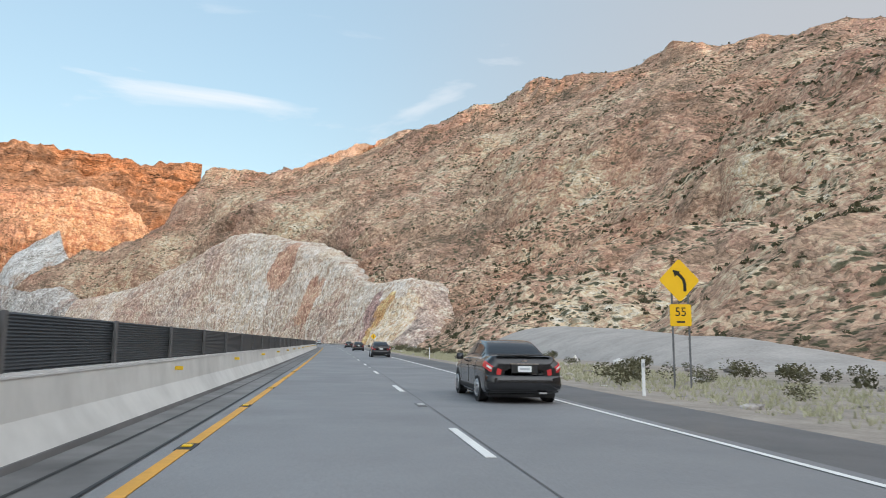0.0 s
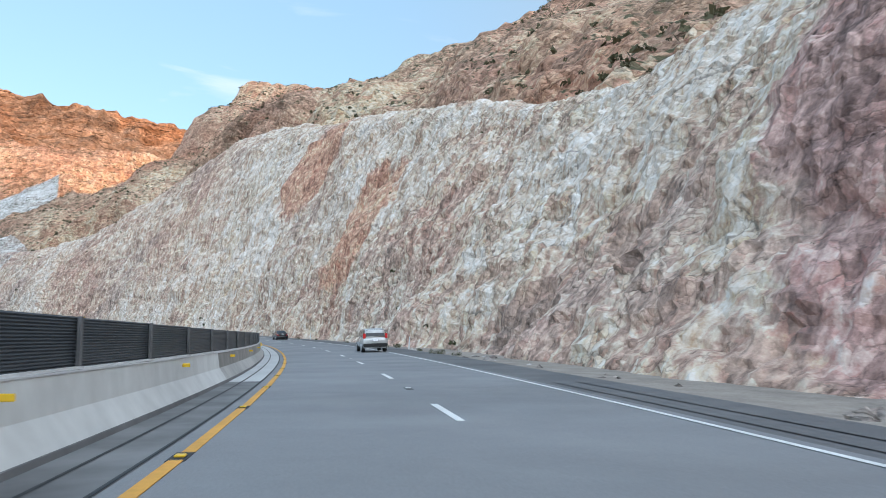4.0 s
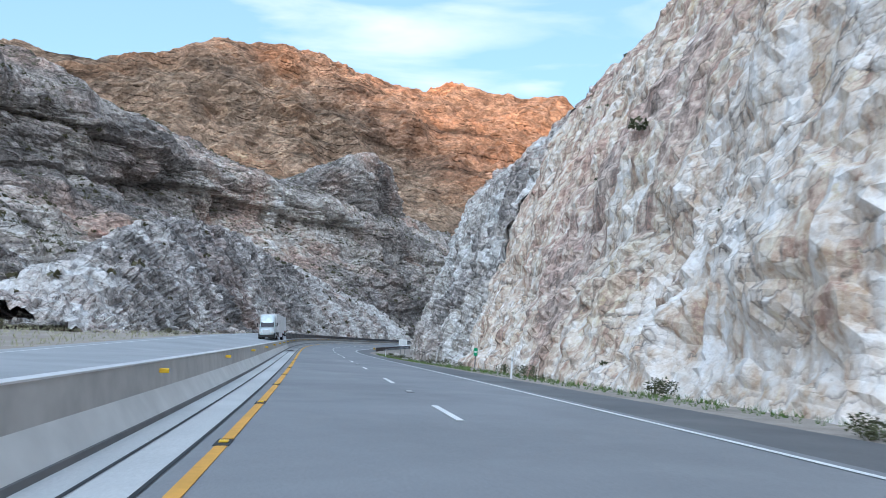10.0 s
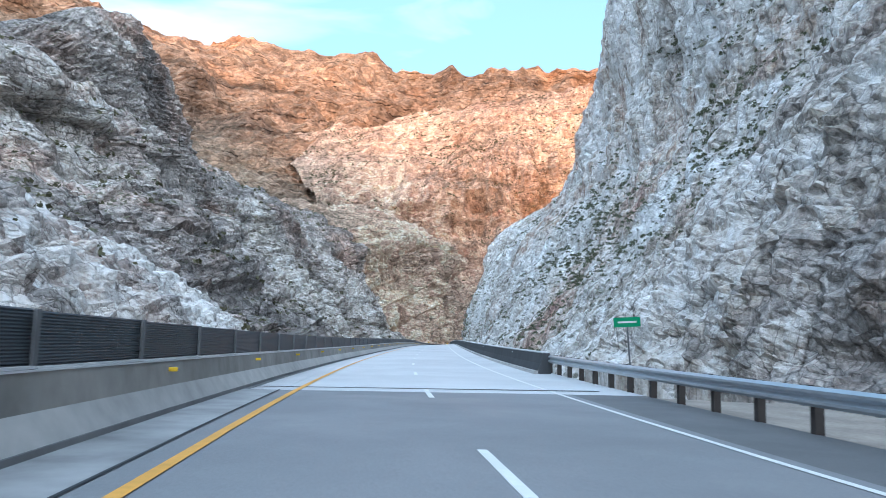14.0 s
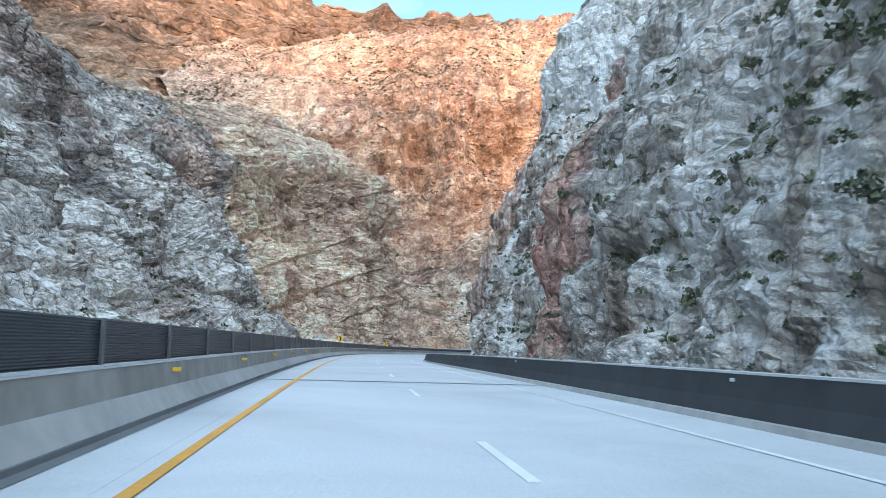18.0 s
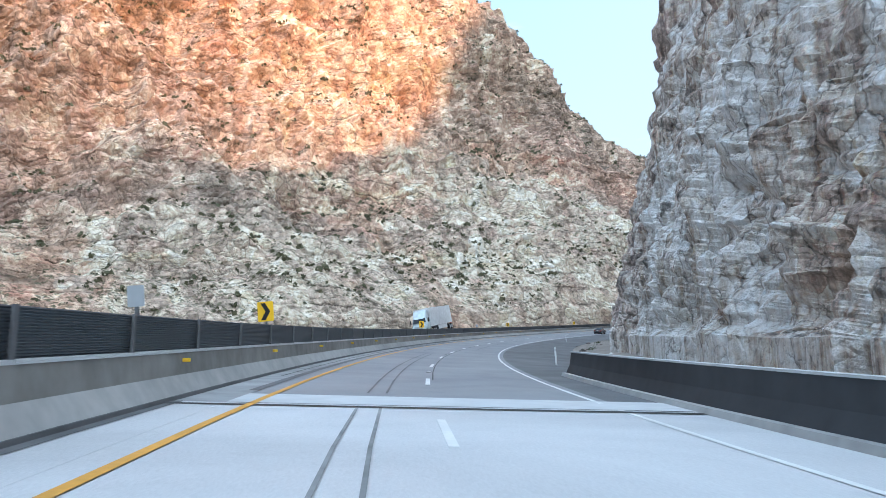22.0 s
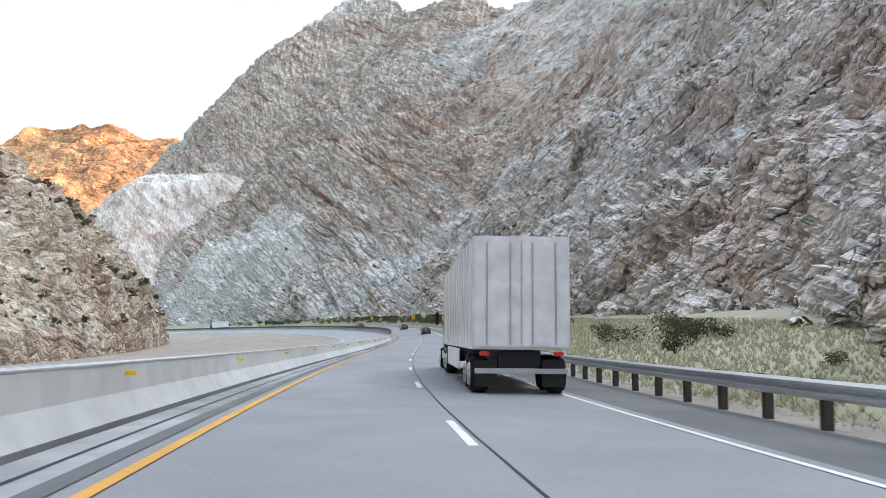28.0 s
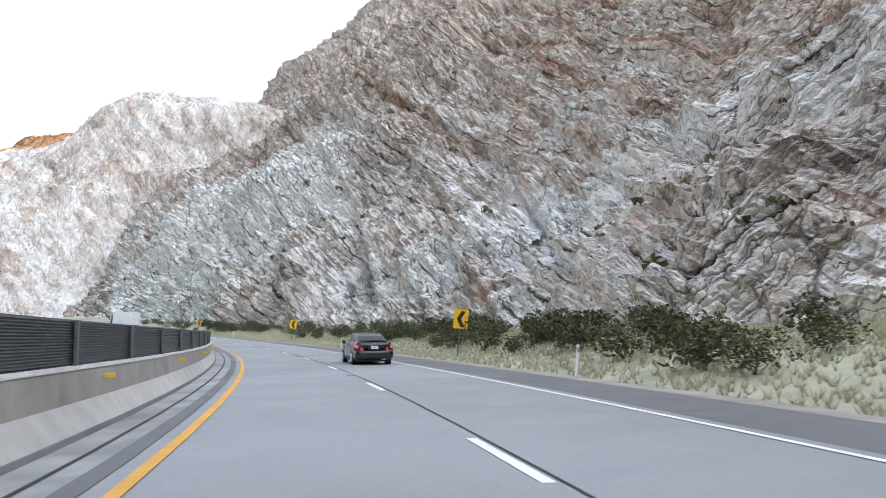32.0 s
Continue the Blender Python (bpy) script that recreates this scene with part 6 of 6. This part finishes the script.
MAROON = plain("maroon_cab_paint", (0.10, 0.012, 0.02), 0.3, 0, 0.1)
coming = lorry("white lorry with a pale sleeper cab on the far carriageway", TRUCK_TEAL, group="oncoming lorries")
coming.matrix_basis = station_pose(12.05, -5.4, 0.03, 180)
lorry("white box lorry with a maroon cab on the far carriageway", MAROON, group="oncoming lorries").matrix_basis = station_pose(12.56, -7.7, 0.03, 180)
coming2 = copy_thing(coming, station_pose(23.95, -7.2, 0.03, 180))
BLUE = plain("trailer_emblem_blue", (0.15, 0.25, 0.4), 0.6)
part("emblem", joined([[(a, 1.6), (a + 0.9, 1.35), (a + 0.8, 1.55), (a + 0.3, 1.7)] for a in (-5.5, -4.7)], 0), BLUE, coming, "faded blue emblem").matrix_basis = Matrix.Translation((0.815, 0, 0)) @ Matrix.Rotation(radians(90), 4, "Z")

# ---------------------------------------------------------------- plants and stones
def leaf_stuff(name, low, high):
    m, t, b = nodes_of(name, 0.9, 0, 0.1)
    g = t.nodes.new("ShaderNodeNewGeometry")
    o = t.nodes.new("ShaderNodeObjectInfo")
    mixv = t.nodes.new("ShaderNodeMath")
    mixv.operation = "MULTIPLY_ADD"
    mixv.inputs[1].default_value, mixv.inputs[2].default_value = 0.6, 0.0
    t.links.new(g.outputs["Random Per Island"], mixv.inputs[0])
    add = t.nodes.new("ShaderNodeMath")
    add.operation = "MULTIPLY_ADD"
    add.inputs[1].default_value = 0.4
    t.links.new(o.outputs["Random"], add.inputs[0])
    t.links.new(mixv.outputs[0], add.inputs[2])
    t.links.new(ramp(t, add.outputs[0], [(0.0, low), (1.0, high)]), b.inputs["Base Color"])
    return m


SAGE = leaf_stuff("sagebrush", (0.055, 0.057, 0.033), (0.18, 0.165, 0.10))
GREEN = leaf_stuff("creosote_green", (0.045, 0.052, 0.03), (0.15, 0.155, 0.085))
SLOPE_GREEN = leaf_stuff("grey_green_scrub", (0.08, 0.088, 0.055), (0.25, 0.255, 0.17))
GRASS = leaf_stuff("dry_grass", (0.33, 0.325, 0.20), (0.60, 0.57, 0.41))
GRASS_GREEN = leaf_stuff("green_grass", (0.06, 0.12, 0.03), (0.22, 0.28, 0.10))
rng = np.random.default_rng(5)


def bush_mesh(name, material, leaves=170, seed=0):
    """Twigs from one root and a crown of small leaf sprays with gaps."""
    r = np.random.default_rng(seed)
    verts, faces = [], []
    lobes = [(r.normal(0, 0.28), r.normal(0, 0.28), 0.3 + 0.3 * r.random(), 0.25 + 0.15 * r.random()) for _ in range(7)]
    for k in range(leaves):
        lx, ly, lz, lr = lobes[k % 7]
        d = r.normal(size=3)
        d /= np.linalg.norm(d)
        c = np.array([lx, ly, lz]) + d * lr * (0.6 + 0.4 * r.random())
        c[2] = max(c[2], 0.03)
        a, b = r.normal(size=3), r.normal(size=3)
        a, b = a / np.linalg.norm(a) * 0.05, b / np.linalg.norm(b) * 0.04
        n = len(verts)
        verts += [c - a, c + b, c + a * 1.2, c - b * 0.8]
        faces.append((n, n + 1, n + 2, n + 3))
    for k in range(7):
        lx, ly, lz, lr = lobes[k]
        n = len(verts)
        verts += [np.array(v) for v in ((-0.015, 0, 0), (0.015, 0, 0), (lx + 0.006, ly, lz), (lx - 0.006, ly, lz))]
        faces.append((n, n + 1, n + 2, n + 3))
    me = bpy.data.meshes.new(name)
    me.from_pydata([tuple(v) for v in verts], [], faces)
    me.materials.append(material)
    return me


bushes = [bush_mesh("bush", SAGE, 460, k) for k in range(3)] + [bush_mesh("bush", GREEN, 480, k + 7) for k in range(3)]
STRETCHES = ((0.3, 3.4, 6.4, 15, 85, 0.55, 0), (4.6, 9.0, 4.75, 5.6, 26, 0.3, 3), (8.6, 10.2, 4.9, 6.4, 22, 0.4, 3), (10.3, 12.9, 6.4, 9.6, 34, 0.42, 3), (22.6, 26.8, 8.2, 9.6, 20, 0.3, 3),
             (28.2, 31.0, 8.8, 12.5, 34, 0.75, 3), (30.6, 33.4, 7.0, 10.5, 130, 1.0, 3), (33.0, 35.6, 7.4, 12.0, 90, 0.95, 3), (9.4, 12.0, -26, -11, 30, 0.6, 0))
thicket = {True: [], False: []}
for s0, s1, o0, o1, n, size, kind in STRETCHES:
    for k in range(n):
        s, o = s0 + (s1 - s0) * rng.random(), o0 + (o1 - o0) * rng.random()
        shape = bushes[(kind + int(rng.integers(3))) % 6]
        k2 = size * (0.6 + 0.8 * rng.random())
        place = station_pose(s, o, float(bank_up(s, o)) - 0.03 if s > 28.2 and o > 5.4 else -0.14 if o > 7 else -0.1, rng.random() * 360, False) @ Matrix.Diagonal((k2 * 1.25, k2 * 1.25, k2, 1))
        if k > 0.55 * n and n > 25:
            thicket[kind == 0].append((shape, place))
            continue
        b = tagged(new("bush", shape), ("grey-green desert bush on the stony verge" if kind == 0 else "dark green bush at the foot of the rock"), "bush", group="roadside bushes")
        b.matrix_basis = place
for grey, label, material in ((True, "grey-green desert bushes grown together on the stony verge", SAGE), (False, "dark green thicket at the foot of the rock", GREEN)):
    verts, faces = [], []
    for shape, place in thicket[grey]:
        n = len(verts)
        verts += [tuple(place @ v.co) for v in shape.vertices]
        faces += [tuple(n + i for i in f.vertices) for f in shape.polygons]
    tagged(mesh_object("thicket", np.array(verts), faces, material), label, "bush", kind="stuff")


def scatter(name, label, surf, count, size, material, up=0.45, leaves=9, limit=None, seed=1, start=0.0):
    """Small shrubs over a slope, joined into one mesh."""
    r = np.random.default_rng(seed)
    du, dv = np.gradient(surf, axis=0), np.gradient(surf, axis=1)
    n = np.cross(du, dv)
    nz = np.abs(n[..., 2]) / (np.linalg.norm(n, axis=2) + 1e-9)
    area = np.linalg.norm(n, axis=2)
    ok = (nz > up)
    if limit is not None:
        ok[:, int(limit * ok.shape[1]):] = False
    ok[:, :3] = False
    ok[:, : int(start * ok.shape[1])] = False
    w = (area * ok * np.clip(0.35 + fbm(surf.reshape(-1, 3), 18, 2, 0.5, seed).reshape(ok.shape), 0.03, 1)).ravel()
    pick = r.choice(w.size, count, p=w / w.sum())
    p = surf.reshape(-1, 3)[pick] + r.normal(0, 0.3, (count, 3)) * (1, 1, 0)
    k = size * (0.5 + r.random(count) ** 2 * 1.1)
    verts = np.zeros((count, leaves, 4, 3))
    d = r.normal(size=(count, leaves, 3))
    d[..., 2] = np.abs(d[..., 2]) * 0.8
    d /= np.linalg.norm(d, axis=2, keepdims=True)
    c = p[:, None] + d * (k[:, None, None] * (0.35 + 0.25 * r.random((count, leaves, 1))))
    a, b = r.normal(size=(2, count, leaves, 3))
    a *= (k[:, None, None] * 1.2 / leaves ** 0.5) / np.linalg.norm(a, axis=2, keepdims=True)
    b *= (k[:, None, None] * 0.95 / leaves ** 0.5) / np.linalg.norm(b, axis=2, keepdims=True)
    verts[:, :, 0], verts[:, :, 1], verts[:, :, 2], verts[:, :, 3] = c - a, c + b, c + a, c - b
    f = np.arange(count * leaves * 4).reshape(-1, 4).tolist()
    return tagged(mesh_object(name, verts.reshape(-1, 3), f, material), label, "scrub", kind="stuff")


scatter("hillside_scrub", "grey-green desert scrub dotted over the mountainside", SURF_HILL, 15000, 0.6, SAGE, 0.4, 8, seed=2, start=0.42)
scatter("near_hillside_scrub", "grey-green desert bushes on the lower slope", SURF_HILL, 3600, 0.5, SAGE, 0.35, 36, seed=12, limit=0.45)
scatter("cut_scrub", "sparse bushes clinging to the rock cut", SURF_CUT, 110, 0.42, GREEN, 0.1, 50, seed=3)
scatter("slope_scrub", "grey-green scrub on the slope by the bridge", SURF_SLOPE, 5200, 0.34, SLOPE_GREEN, 0.3, 30, seed=4, limit=0.72)
scatter("fold_scrub", "green-grey scrub between the limestone ledges", SURF_FOLD, 6500, 0.7, SAGE, 0.35, 9, seed=5)
scatter("wall_scrub", "scrub on the ledges of the dark canyon wall", SURF_WALL, 5200, 0.85, SAGE, 0.4, 9, seed=6)
scatter("talus_scrub", "scrub over the talus under the great wall", SURF_BIG, 8000, 1.1, SAGE, 0.35, 8, seed=7)
scatter("knoll_scrub", "a few shrubs among the boulders of the knoll", SURF_KNOLL, 160, 0.7, SAGE, 0.3, 9, seed=8)


def tufts(name, label, stretches, material, height, seed):
    r = np.random.default_rng(seed)
    out = []
    for s0, s1, o0, o1, n in stretches:
        s, o = s0 + (s1 - s0) * r.random(n), o0 + (o1 - o0) * r.random(n)
        base = on_road(s, o, np.where((s > 28.2) & (o > 5.4), bank_up(s, o) - 0.02, -0.13))
        for _ in range(7):
            lean = r.normal(0, 0.4, (n, 3)) * (1, 1, 0)
            side = r.normal(size=(n, 3)) * (1, 1, 0)
            side *= 0.014 / np.linalg.norm(side, axis=1, keepdims=True)
            h = height * (0.5 + r.random((n, 1)))
            top = base + lean * h + np.array([0, 0, 1]) * h
            out.append(np.stack([base - side, base + side, top], 1))
    v = np.concatenate(out).reshape(-1, 3)
    return tagged(mesh_object(name, v, np.arange(len(v)).reshape(-1, 3).tolist(), material), label, "grass", kind="stuff")


tufts("dry_grass", "pale dry grass on the verge", ((28.2, 34.8, 5.6, 14.5, 46000), (0, 3.4, 5.9, 12, 9000), (9.2, 12.6, -24, -10, 3000)), GRASS, 0.15, 1)
tufts("green_grass", "fresh green grass at the foot of the cliff", ((25.7, 27.4, 7.0, 9.6, 5000), (9, 12.7, 5.6, 9.4, 4500), (22.8, 25.7, 8.4, 10.4, 2600), (29, 34, 7, 12, 1500)), GRASS_GREEN, 0.13, 2)
stone_v, stone_f = [], []
ico = bmesh.new()
bmesh.ops.create_icosphere(ico, subdivisions=1, radius=1)
iv = np.array([v.co for v in ico.verts])
if_ = [[v.index for v in f.verts] for f in ico.faces]
ico.free()
for s0, s1, o0, o1, n, size in ((3.3, 10, 4.9, 6.0, 300, 0.09), (10, 13.2, 7, 9.6, 260, 0.12), (0, 3.4, 6, 16, 240, 0.12), (22.5, 27, 7.6, 10.5, 240, 0.12), (27.5, 35, 8, 13.5, 300, 0.2), (11.8, 15.5, -13.5, -10.5, 160, 0.4)):
    for _ in range(n):
        k = size * (0.4 + rng.random() ** 2 * 2)
        c = on_road(s0 + (s1 - s0) * rng.random(), o0 + (o1 - o0) * rng.random(), -0.12 + k * 0.2)
        base = len(stone_v)
        stone_v += (iv * (1 + 0.25 * rng.normal(size=(len(iv), 1))) * (k, k * (0.7 + 0.5 * rng.random()), k * 0.65) + c).tolist()
        stone_f += [[i + base for i in f] for f in if_]
tagged(mesh_object("fallen_stones", np.array(stone_v), stone_f, ROCK_RUBBLE), "broken stones fallen along the cliff's foot", "stones", kind="stuff")
